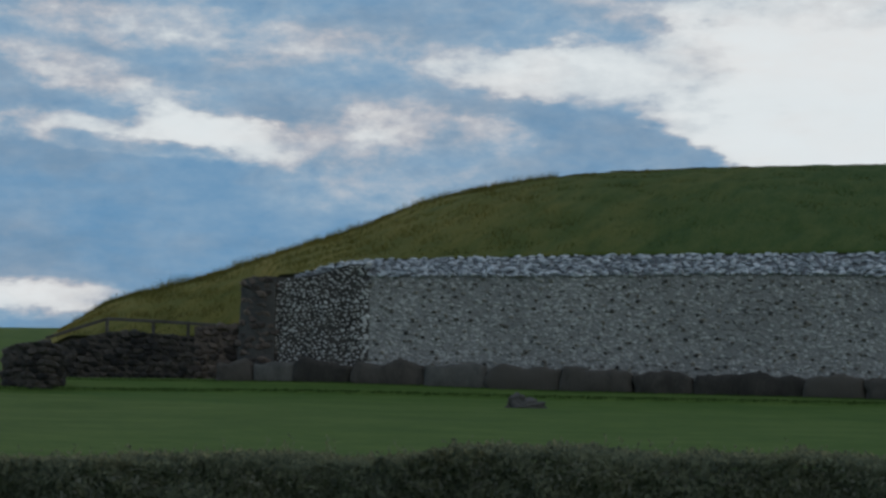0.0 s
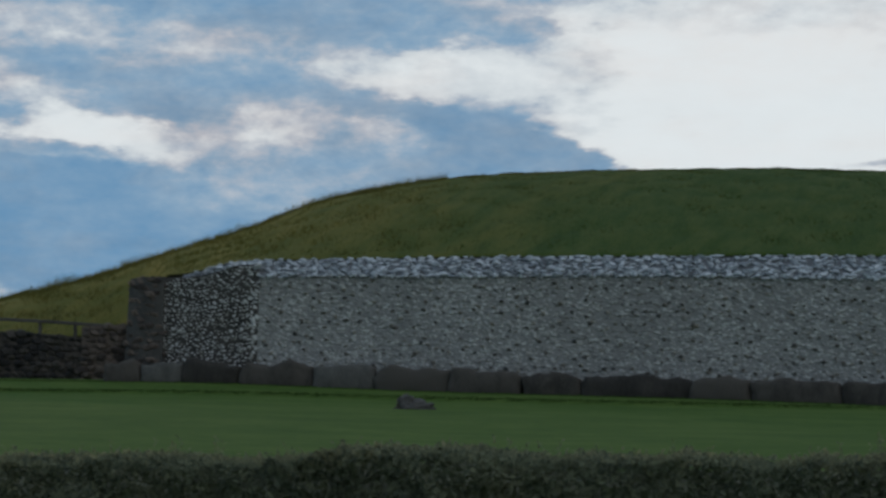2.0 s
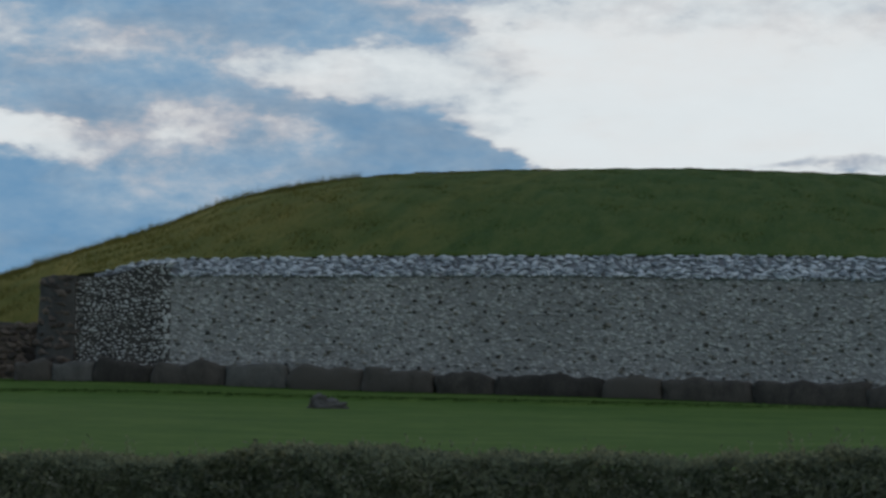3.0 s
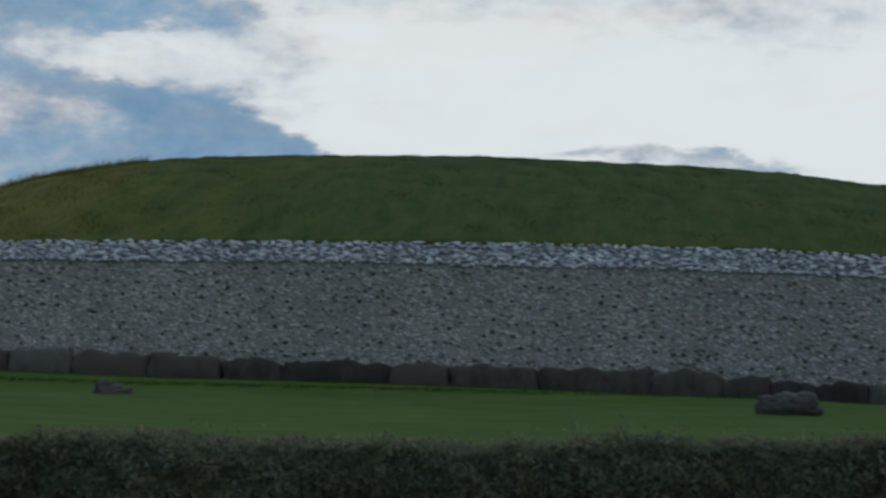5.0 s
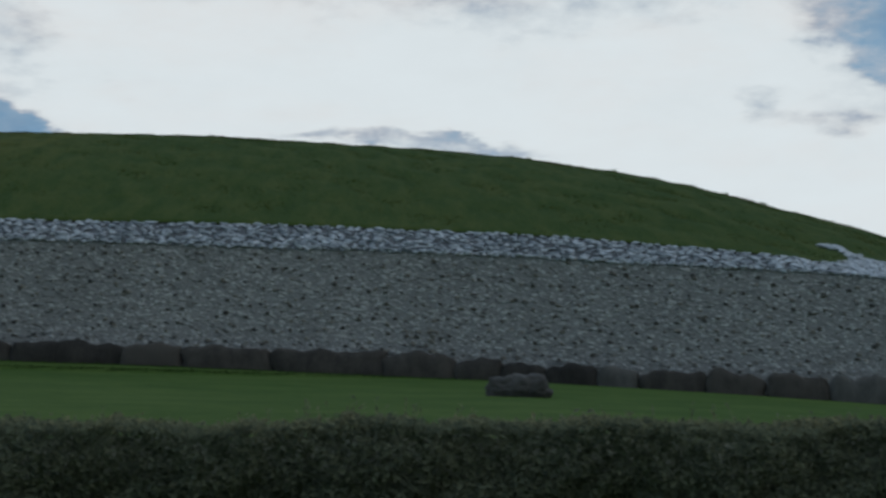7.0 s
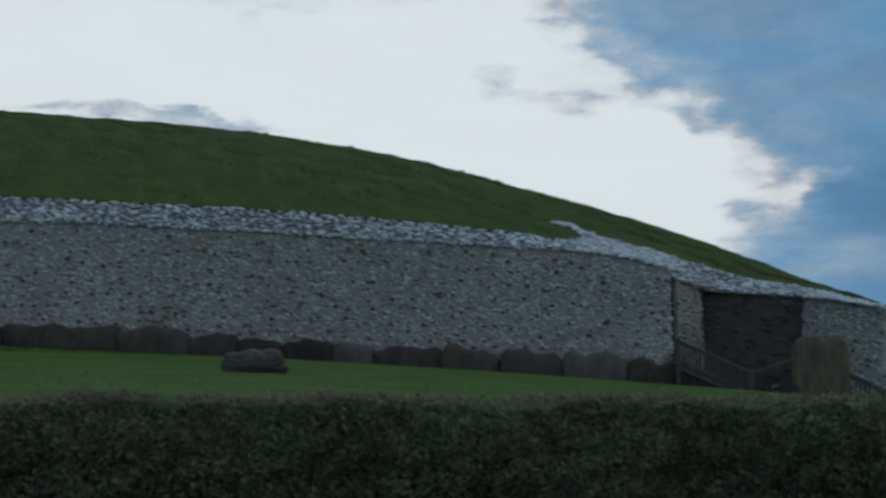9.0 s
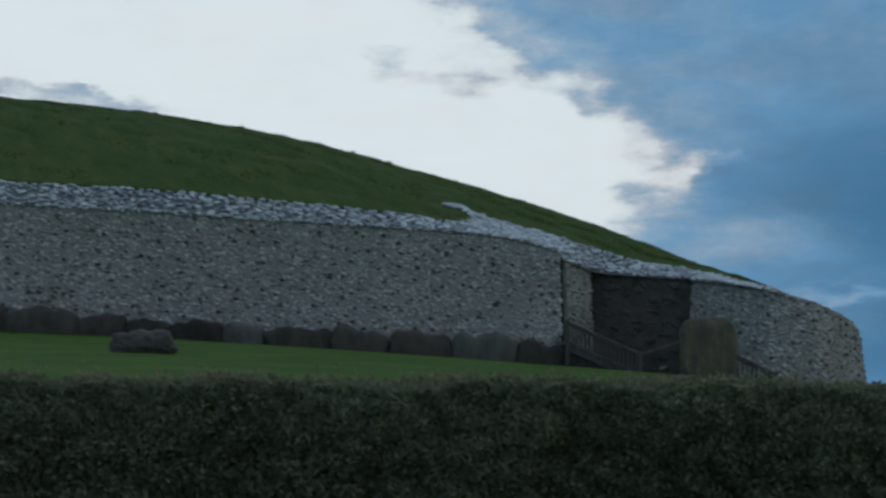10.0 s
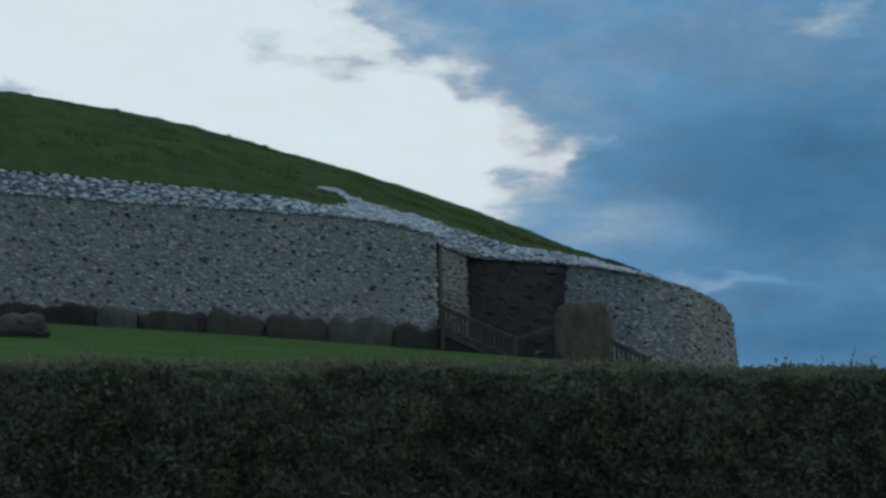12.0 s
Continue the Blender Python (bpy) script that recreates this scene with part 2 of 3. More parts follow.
LAWN = material("mown_lawn", ((0.042, 0.08, 0.017), (0.063, 0.108, 0.024), (0.092, 0.138, 0.034)), scale=0.5, fine=4, bump=0.5, bump_dist=0.06, stretch=(0.6, 1, 1), spec=0.05)
TURF = material("long_turf", ((0.026, 0.05, 0.014), (0.05, 0.08, 0.02), (0.084, 0.104, 0.03)), scale=0.8, fine=6.0, bump=0.8, bump_dist=0.12, stretch=(1.8, 0.3, 0.5), spec=0.05, flank_tint=(0.19, 0.148, 0.036))
GRASS = material("grass_blade", ((0.038, 0.07, 0.018), (0.066, 0.096, 0.024), (0.115, 0.122, 0.038)), scale=0.16, fine=3, bump=0, per="island", spec=0.05, flank_tint=(0.18, 0.148, 0.05), thin=0.45)
QUARTZ = material("weathered_quartz", ((0.205, 0.201, 0.189), (0.285, 0.279, 0.261), (0.33, 0.322, 0.3), (0.45, 0.44, 0.412)), rough=0.8, scale=0.35, fine=10, per="island", spec=0.1)
# cleaner quartz, also coloured paler and bluer for the skylight on upward faces
CLEAN_SKYLIT_QUARTZ = material("clean_skylit_quartz", ((0.25, 0.27, 0.29), (0.4, 0.425, 0.45), (0.6, 0.62, 0.64)), rough=0.5, scale=1.5, fine=20, per="island", spec=0.5)
SPECKLE = material("ochre_flecked_quartz", ((0.3, 0.285, 0.25), (0.44, 0.43, 0.4), (0.56, 0.555, 0.53)), rough=0.6, scale=1.5, fine=20, per="island", spec=0.3)
MORTAR = material("wall_packing", ((0.19, 0.187, 0.178), (0.24, 0.236, 0.222), (0.29, 0.284, 0.265)), scale=2, fine=20)
COBBLE = material("granite_cobble", ((0.05, 0.05, 0.047), (0.075, 0.07, 0.063), (0.12, 0.108, 0.09)), rough=0.8, scale=3, fine=40, per="island")
BROWN = material("brown_cobble", ((0.13, 0.12, 0.1), (0.185, 0.168, 0.135), (0.24, 0.22, 0.18)), rough=0.8, scale=3, fine=40, per="island")
RUBBLE = material("brown_rubble", ((0.045, 0.036, 0.031), (0.082, 0.064, 0.053), (0.13, 0.1, 0.08)), scale=3, fine=20, bump=0.5, bump_dist=0.03, per="object")
DARK_STONE = material("dark_wall_stone", ((0.018, 0.017, 0.016), (0.036, 0.033, 0.03), (0.07, 0.06, 0.05)), scale=3, fine=20, bump=0.5, bump_dist=0.03, per="object")
PACKING = material("dark_packing", ((0.08, 0.085, 0.092), (0.13, 0.135, 0.142), (0.2, 0.203, 0.21)), scale=2, fine=20)
KERB_PALE = material("pale_greywacke", ((0.052, 0.05, 0.045), (0.085, 0.081, 0.073), (0.125, 0.118, 0.105)), scale=1.6, fine=12, bump=0.7, bump_dist=0.04, stretch=(1.4, 1.4, 0.6))
BOULDER = material("field_boulder", ((0.04, 0.038, 0.035), (0.065, 0.061, 0.056), (0.105, 0.098, 0.09)), scale=1.6, fine=14, bump=0.7, bump_dist=0.05)
# darker copy of the timber: shade under the stairs is in its colour
SHADED_BOARD = material("shade_dark_board", ((0.018, 0.016, 0.014), (0.03, 0.027, 0.024), (0.05, 0.045, 0.04)), scale=4, fine=40, stretch=(1, 1, 0.2))
EDGE_GRASS = material("uncut_edge_grass", ((0.03, 0.06, 0.014), (0.045, 0.085, 0.02), (0.07, 0.11, 0.03)), scale=0.4, fine=3, bump=0, per="island", spec=0.05)
KERB = material("greywacke", ((0.025, 0.0225, 0.0195), (0.047, 0.0415, 0.0355), (0.08, 0.07, 0.059)), scale=1.6, fine=12, bump=0.7, bump_dist=0.04, per="object", stretch=(1.4, 1.4, 0.6))
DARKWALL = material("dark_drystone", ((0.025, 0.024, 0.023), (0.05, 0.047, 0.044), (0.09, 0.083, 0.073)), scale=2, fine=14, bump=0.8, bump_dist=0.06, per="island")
TIMBER = material("dark_timber", ((0.045, 0.041, 0.037), (0.075, 0.068, 0.061), (0.11, 0.1, 0.09)), scale=4, fine=60, stretch=(1, 1, 0.15))
LEAF = material("hedge_leaf", ((0.105, 0.118, 0.082), (0.152, 0.166, 0.108), (0.205, 0.218, 0.135)), rough=0.75, scale=1.1, fine=6, bump=0, per="island", spec=0.03, thin=0.4)
TWIG = material("hedge_twig", ((0.13, 0.132, 0.1), (0.17, 0.174, 0.125), (0.21, 0.212, 0.15)), scale=3, fine=40)
TURF_EDGE_SHADE = material("turf_edge_shade", ((0.018, 0.018, 0.01), (0.032, 0.03, 0.018), (0.05, 0.048, 0.026)), scale=3, fine=20, bump=0.6, bump_dist=0.04)
LICHEN = material("lichened_stone", ((0.045, 0.042, 0.036), (0.08, 0.074, 0.058), (0.15, 0.126, 0.078)), scale=1.9, fine=16, bump=0.7, bump_dist=0.04, stretch=(1.5, 1.5, 0.5))


# ---- mesh helpers ----
def link_mesh(name, verts, faces, mat, parent=None, label="", smooth_shade=False):
    me = bpy.data.meshes.new(name)
    me.from_pydata([tuple(map(float, v)) for v in verts], [], [tuple(map(int, f)) for f in faces])
    me.materials.append(mat)
    me.polygons.foreach_set("use_smooth", [smooth_shade] * len(me.polygons))
    me.update()
    ob = new(name, me)
    if parent is not None:
        ob.parent = parent
    if label:
        ob["label"] = label
    return ob


def part(name, bm, mat, parent, label="", smooth_shade=False):
    me = bpy.data.meshes.new(name)
    bm.to_mesh(me)
    bm.free()
    me.materials.append(mat)
    me.polygons.foreach_set("use_smooth", [smooth_shade] * len(me.polygons))
    ob = new(name, me)
    ob.parent = parent
    if label:
        ob["label"] = label
    return ob


def grid_faces(rows, cols, flip=False):
    out = []
    for i in range(rows - 1):
        for j in range(cols - 1):
            a = i * cols + j
            q = (a, a + 1, a + cols + 1, a + cols)
            out.append(q[::-1] if flip else q)
    return out


def box(bm, m, sx, sy, sz, bevel=0.0):
    got = bmesh.ops.create_cube(bm, size=1, matrix=m @ Matrix.Diagonal((sx, sy, sz, 1)))
    if bevel:
        edges = list({e for v in got["verts"] for e in v.link_edges})
        bmesh.ops.bevel(bm, geom=edges, offset=bevel, segments=1, affect="EDGES")


def beam(bm, a, b, w, h):
    """A squared timber from a to b."""
    a, b = Vector(a), Vector(b)
    m = Matrix.Translation((a + b) / 2) @ (b - a).to_track_quat("Y", "Z").to_matrix().to_4x4()
    box(bm, m, w, (b - a).length, h, min(w, h) * 0.12)


# ---- ground ----
def build_ground():
    az = np.concatenate([np.linspace(-180, -45, 28)[:-1], np.linspace(-45, 45, 181), np.linspace(45, 180, 28)[1:]])
    dist = np.concatenate([[0.0, 2, 5, 8, 12], np.linspace(16, 60, 34), np.linspace(61, 82, 85), np.linspace(84, 130, 16), np.geomspace(140, 4000, 22)])
    a, d = np.meshgrid(az, dist)
    x, y = polar(a, d)
    x[0], y[0] = 0.07, 0.05
    z = ground_z(a, d)
    wave = np.sin(x * 0.21 + 1.3) * np.cos(y * 0.17) * 0.05 + np.sin(x * 0.53) * np.cos(y * 0.41 + 2) * 0.025
    z = z + wave * smooth(12, 25, d) * (1 - smooth(60, 68, d))
    ob = link_mesh("ground", np.stack([x, y, z], -1).reshape(-1, 3), grid_faces(len(dist), len(az)), LAWN, smooth_shade=True)
    tagged(ob, "mown green lawn rising gently to the mound", "lawn", kind="structure")


build_ground()


def build_mound():
    az = np.linspace(-26, 23.1, 330)
    u = np.concatenate([np.linspace(0, 1, 44), 1 + np.linspace(0, 1, 22)[1:]])
    a, uu = np.meshgrid(az, u)
    d0, d1 = band_dist(a), ridge_dist(a)
    d = np.where(uu <= 1, d0 + (d1 - d0) * uu, d1 + 42 * (uu - 1))
    x, y = polar(a, d)
    z = mound_z(a, d)
    bumps = np.sin(x * 0.9 + np.sin(y * 0.5) * 2) * np.cos(y * 0.8 + np.sin(x * 0.37)) * 0.045 + np.sin(x * 2.3 + y) * 0.02
    comb = np.sin(x * 2.3 + y * 0.55 + 1.5 * np.sin(x * 0.31) + 0.8 * np.sin(y * 0.7)) * (0.5 + 0.5 * np.sin(x * 0.45 + 1)) * smooth(-4, 2, a) * (1 - smooth(8, 13, a))
    z = z + (bumps + 0.06 * comb * smooth(0.1, 0.35, uu) * (1 - smooth(0.8, 0.95, uu))) * smooth(0, 0.1, uu)
    rows = np.stack([x, y, z], -1)
    # the cut edge of the turf, slightly undercut, coloured dark for the overhang's shadow
    sill, foot = rows[:1].copy(), rows[:1].copy()
    sill[..., :2] *= 1.0012
    sill[..., 2] -= 0.1
    foot[..., :2] *= 1.0012
    foot[..., 2] = 0.0
    rows = np.concatenate([foot, sill, rows])
    ob = link_mesh("mound", rows.reshape(-1, 3), grid_faces(len(u) + 2, len(az)), TURF, smooth_shade=True)
    ob.data.materials.append(TURF_EDGE_SHADE)
    for face in ob.data.polygons[:2 * (len(az) - 1)]:
        face.material_index, face.use_smooth = 1, False
    tagged(ob, "broad passage-tomb mound under long green turf", "mound", kind="structure")


build_mound()


# ---- stones: a few rough shapes, set many times ----
def rough_blob(seed, level=1, flat=0.25, boxy=0.0):
    """A faceted lump of unit size, at origin."""
    rnd = random.Random(seed)
    bm = bmesh.new()
    bmesh.ops.create_icosphere(bm, subdivisions=level, radius=0.5)
    off = Vector((rnd.random() * 90, rnd.random() * 90, rnd.random() * 90))
    for v in bm.verts:
        n = v.co.normalized()
        if boxy:
            k = max(abs(n.x), abs(n.y), abs(n.z))
            n = n.lerp(n / k, boxy)
        v.co = n * 0.5 * (1 + flat * noise.noise(n * 1.3 + off) * 1.6 + rnd.uniform(-0.4, 0.4) * flat)
    verts = np.array([v.co[:] for v in bm.verts])
    faces = np.array([[v.index for v in f.verts] for f in bm.faces])
    bm.free()
    return verts, faces


BLOBS = [rough_blob(i, 1, 0.28, 0.45) for i in range(8)]
BLOB_MESHES = {}


def blob_mesh(kind, mat):
    key = (kind, mat.name)
    if key not in BLOB_MESHES:
        v, f = BLOBS[kind]
        me = bpy.data.meshes.new("stone")
        me.from_pydata(v.tolist(), [], f.tolist())
        me.materials.append(mat)
        BLOB_MESHES[key] = me
    return BLOB_MESHES[key]


def stone_matrix(p, size, facing, rnd, tilt=0.25):
    """Stone of size (along, depth, height) at p, its front turned to bearing facing (degrees)."""
    turn = Euler((rnd.uniform(-tilt, tilt), rnd.uniform(-tilt, tilt), radians(-facing) + rnd.uniform(-tilt, tilt)))
    return Matrix.LocRotScale(p, turn, size)


def joined_stones(name, places, mat, parent=None):
    """Many stones in one mesh."""
    vs, fs, n = [], [], 0
    for k, m in places:
        v, f = BLOBS[k]
        m = np.array(m)
        vs.append(v @ m[:3, :3].T + m[:3, 3])
        fs.append(f + n)
        n += len(v)
    v, f = np.concatenate(vs), np.concatenate(fs)
    me = bpy.data.meshes.new(name)
    me.from_pydata(v.tolist(), [], f.tolist())
    me.materials.append(mat)
    ob = new(name, me)
    ob.parent = parent
    return tagged(ob, kind="stuff")


def single_stones(name, places, mat, parent):
    for k, m in places:
        ob = new(name, blob_mesh(k, mat))
        ob.parent = parent
        ob.matrix_basis = m


# ---- revetment walls: a front face follows plan points from s = 0 to 1 ----
class Face:
    """A battered wall face along a plan line of (bearing, distance, foot height, top height)."""

    def __init__(self, points, lean=0.35):
        points = np.array(points, float)
        x, y = polar(points[:, 0], points[:, 1])
        run = np.concatenate([[0], np.cumsum(np.hypot(np.diff(x), np.diff(y)))])
        self.length, self.lean = run[-1], lean
        self.fx, self.fy = curve(*zip(run, x)), curve(*zip(run, y))
        self.f0, self.f1 = curve(*zip(run, points[:, 2])), curve(*zip(run, points[:, 3]))

    def at(self, s, h, out=0.0):
        s = np.asarray(s, float)
        x, y = self.fx(s), self.fy(s)
        tx, ty = self.fx(s + 0.05) - self.fx(s - 0.05), self.fy(s + 0.05) - self.fy(s - 0.05)
        n = np.hypot(tx, ty) + 1e-9
        nx, ny = ty / n, -tx / n
        z0, z1 = self.f0(s), self.f1(s)
        back = self.lean * h
        return np.stack(np.broadcast_arrays(x + nx * (out - back), y + ny * (out - back), z0 + (z1 - z0) * h), -1)

    def bearing(self, s):
        """Turn of a stone that lies along the face."""
        return -math.degrees(math.atan2(float(self.fy(s + 0.1) - self.fy(s - 0.1)), float(self.fx(s + 0.1) - self.fx(s - 0.1))))

    def core(self, name, mat, thick=1.0):
        cols = max(8, int(self.length / 0.35))
        s, h = np.meshgrid(np.linspace(0, self.length, cols), np.linspace(0, 1, 8))
        front, back = self.at(s, h), self.at(s, h, -thick)
        n = s.size
        faces = grid_faces(8, cols) + [tuple(i + n for i in f) for f in grid_faces(8, cols, True)]
        for i in range(7):
            for j in (0, cols - 1):
                p = i * cols + j
                q = (p, p + cols, p + cols + n, p + n)
                faces.append(q if j == 0 else q[::-1])
        for j in range(cols - 1):
            p = 7 * cols + j
            faces.append((p, p + 1, p + 1 + n, p + n))
        return link_mesh(name, np.concatenate([front.reshape(-1, 3), back.reshape(-1, 3)]), faces, mat)

    def scatter(self, rnd, step, row, size, keep=1.0, jitter=0.3, h0=0.0, h1=1.0, out=0.0, ragged=0.0, deep=(0.7, 1.0), tilt=0.14):
        """Stones in loose courses: (s, kind, matrix) each."""
        found = []
        tall = float(self.f1(self.length / 2) - self.f0(self.length / 2))
        rows = int(tall * (h1 - h0) / row)
        for r in range(rows):
            s = rnd.uniform(0, step)
            while s < self.length - rnd.uniform(0, ragged):
                if rnd.random() < keep:
                    ss = min(max(s + rnd.uniform(-jitter, jitter) * step, 0.02), self.length - 0.02)
                    h = h0 + (h1 - h0) * (r + 0.5 + rnd.uniform(-jitter, jitter)) / rows
                    w = size * rnd.uniform(0.65, 1.4)
                    dims = (w, w * rnd.uniform(*deep), w * rnd.uniform(0.55, 0.85))
                    p = self.at(ss, h, out)
                    found.append((ss, rnd.randrange(8), stone_matrix(p, dims, self.bearing(ss), rnd, tilt)))
                s += step * rnd.uniform(0.8, 1.2)
        return found


def front_points(a, b, n, extra=0.0):
    az = np.linspace(a, b, n)
    return [(q, float(wall_dist(q)) - extra, float(base_z(q)) - 0.2, float(wall_z(q))) for q in az]


SPECKLED_END, DARK_END = -16.98, -19.42
rnd = random.Random(5)

# main white wall
main = Face(front_points(SPECKLED_END, SLOT - 0.05, 24))
wall_front = tagged(main.core("wall_front", MORTAR), "long white quartz revetment wall with scattered dark cobbles", "wall", kind="structure")
stones = main.scatter(rnd, 0.14, 0.1, 0.15, jitter=0.38, h0=0.16, out=-0.02, deep=(0.45, 0.7), tilt=0.18)
near = [q for q in stones if main.length - 2.2 < q[0]][:300]
chosen = set(id(q) for q in near)
joined_stones("quartz_stones", [q[1:] for q in stones if id(q) not in chosen], QUARTZ, wall_front)
single_stones("quartz_stone", [q[1:] for q in near], QUARTZ, wall_front)
dark = main.scatter(rnd, 0.56, 0.47, 0.132, keep=0.85, jitter=0.32, h0=0.2, h1=0.97, out=0.03)
dark.sort(key=lambda stone: -stone[0])
single_stones("cobble", [q[1:] for q in dark[:300]], COBBLE, wall_front)
faint = main.scatter(rnd, 0.55, 0.35, 0.13, keep=0.7, jitter=0.45, h0=0.2, h1=0.98, out=0.02)
rust = [q for q in main.scatter(rnd, 0.25, 0.18, 0.19, keep=0.75, jitter=0.45, h0=0.24, h1=0.42, out=0.02) if abs(q[0] - 25.9) < 0.55]
joined_stones("brown_cobbles", [q[1:] for q in faint], BROWN, wall_front)
joined_stones("rusty_cobbles", [q[1:] for q in rust], BROWN, wall_front)
joined_stones("dark_cobbles", [q[1:] for q in dark[300:]], COBBLE, wall_front)

# speckled stretch: white stones set apart in dark packing
speckled = Face([(q, d, z, float(wall_z(q)) + 0.45 * float(smooth(-18.9, -17.2, q))) for q, d, z, _ in front_points(DARK_END, SPECKLED_END - 0.01, 8)])
wall_speckled = tagged(speckled.core("wall_speckled", DARKWALL), "dark packed wall set with spaced white quartz stones", "wall", kind="structure")
spots = speckled.scatter(rnd, 0.142, 0.118, 0.092, keep=0.93, jitter=0.36, h0=0.17, h1=0.99, out=0.03, ragged=0.1)
# the two kinds of facing run into each other raggedly
spots += [q for q in speckled.scatter(rnd, 0.15, 0.11, 0.14, jitter=0.35, h0=0.17, out=0.01, deep=(0.5, 0.8), tilt=0.3) if q[0] > speckled.length - rnd.expovariate(5.0)]
single_stones("quartz_stone", [q[1:] for q in spots[-300:]], SPECKLE, wall_speckled)
joined_stones("quartz_stones", [q[1:] for q in spots[:-300]], SPECKLE, wall_speckled)

# dark rubble end of the wall, turning back
rubble = Face([(-20.42, 80.3, 3.9, 7.92), (-20.1, 79.85, 3.9, 7.97), (-19.8, 79.65, 3.9, 7.98), (DARK_END, 79.55, 3.9, 7.98)], 0.3)
wall_end = tagged(rubble.core("wall_end", DARKWALL, 0.8), "dark rubble end of the revetment wall", "wall", kind="structure")
single_stones("rubble_stone", [q[1:] for q in rubble.scatter(rnd, 0.34, 0.23, 0.33, jitter=0.25, h0=0.1, out=-0.1)][:300], RUBBLE, wall_end)

# return beside the entrance, dark entrance wall, bulging wall beyond it
back_return = Face([(15.8, 73.9, 1.5, 5.48), (16.1, 75.0, 1.5, 5.4), (16.44, 76.7, 1.5, 5.24)], 0.15)
wall_return = tagged(back_return.core("wall_return", MORTAR, 0.12), "white quartz return wall beside the entrance", "wall", kind="structure")
facing = back_return.scatter(rnd, 0.14, 0.1, 0.15, jitter=0.38, out=0.01, deep=(0.5, 0.8), tilt=0.3)
single_stones("quartz_stone", [q[1:] for q in facing[-300:]], QUARTZ, wall_return)
joined_stones("quartz_stones", [q[1:] for q in facing[:-300]], QUARTZ, wall_return)
single_stones("cobble", [q[1:] for q in back_return.scatter(rnd, 0.5, 0.4, 0.13, keep=0.7, jitter=0.4, h0=0.3, out=0.04)], COBBLE, wall_return)

# dark sheet set behind the slot in place of its shadow
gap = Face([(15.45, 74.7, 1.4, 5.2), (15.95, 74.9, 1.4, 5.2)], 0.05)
tagged(gap.core("wall_gap", DARKWALL, 0.4), "dark backing standing in for the shadow in the gap at the wall end", "wall", kind="structure")

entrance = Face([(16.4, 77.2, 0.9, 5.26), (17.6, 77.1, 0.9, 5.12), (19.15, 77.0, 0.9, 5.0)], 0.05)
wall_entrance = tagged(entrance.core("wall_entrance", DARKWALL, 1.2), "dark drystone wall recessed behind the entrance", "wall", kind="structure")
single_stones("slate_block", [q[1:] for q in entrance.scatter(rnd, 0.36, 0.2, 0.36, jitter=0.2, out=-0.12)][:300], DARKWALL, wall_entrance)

bulge = Face([(18.79, 76.9, 0.8, 4.97), (19.4, 75.7, 0.8, 4.86), (20.2, 74.6, 0.7, 4.68), (21.2, 74.0, 0.6, 4.42), (22.2, 74.3, 0.5, 4.08),
              (22.9, 75.6, 0.4, 3.76), (23.37, 77.6, 0.3, 3.35), (23.48, 80, 0.3, 2.8), (23.26, 84, 0.3, 2.6)], 0.3)
wall_bulge = tagged(bulge.core("wall_bulge", MORTAR, 1.0), "rounded white quartz wall beyond the entrance", "wall", kind="structure")
joined_stones("quartz_stones", [q[1:] for q in bulge.scatter(rnd, 0.14, 0.1, 0.15, jitter=0.38, out=-0.02, deep=(0.45, 0.7), tilt=0.18)], QUARTZ, wall_bulge)
single_stones("cobble", [q[1:] for q in bulge.scatter(rnd, 0.46, 0.4, 0.115, keep=0.85, jitter=0.34, out=0.03)], COBBLE, wall_bulge)


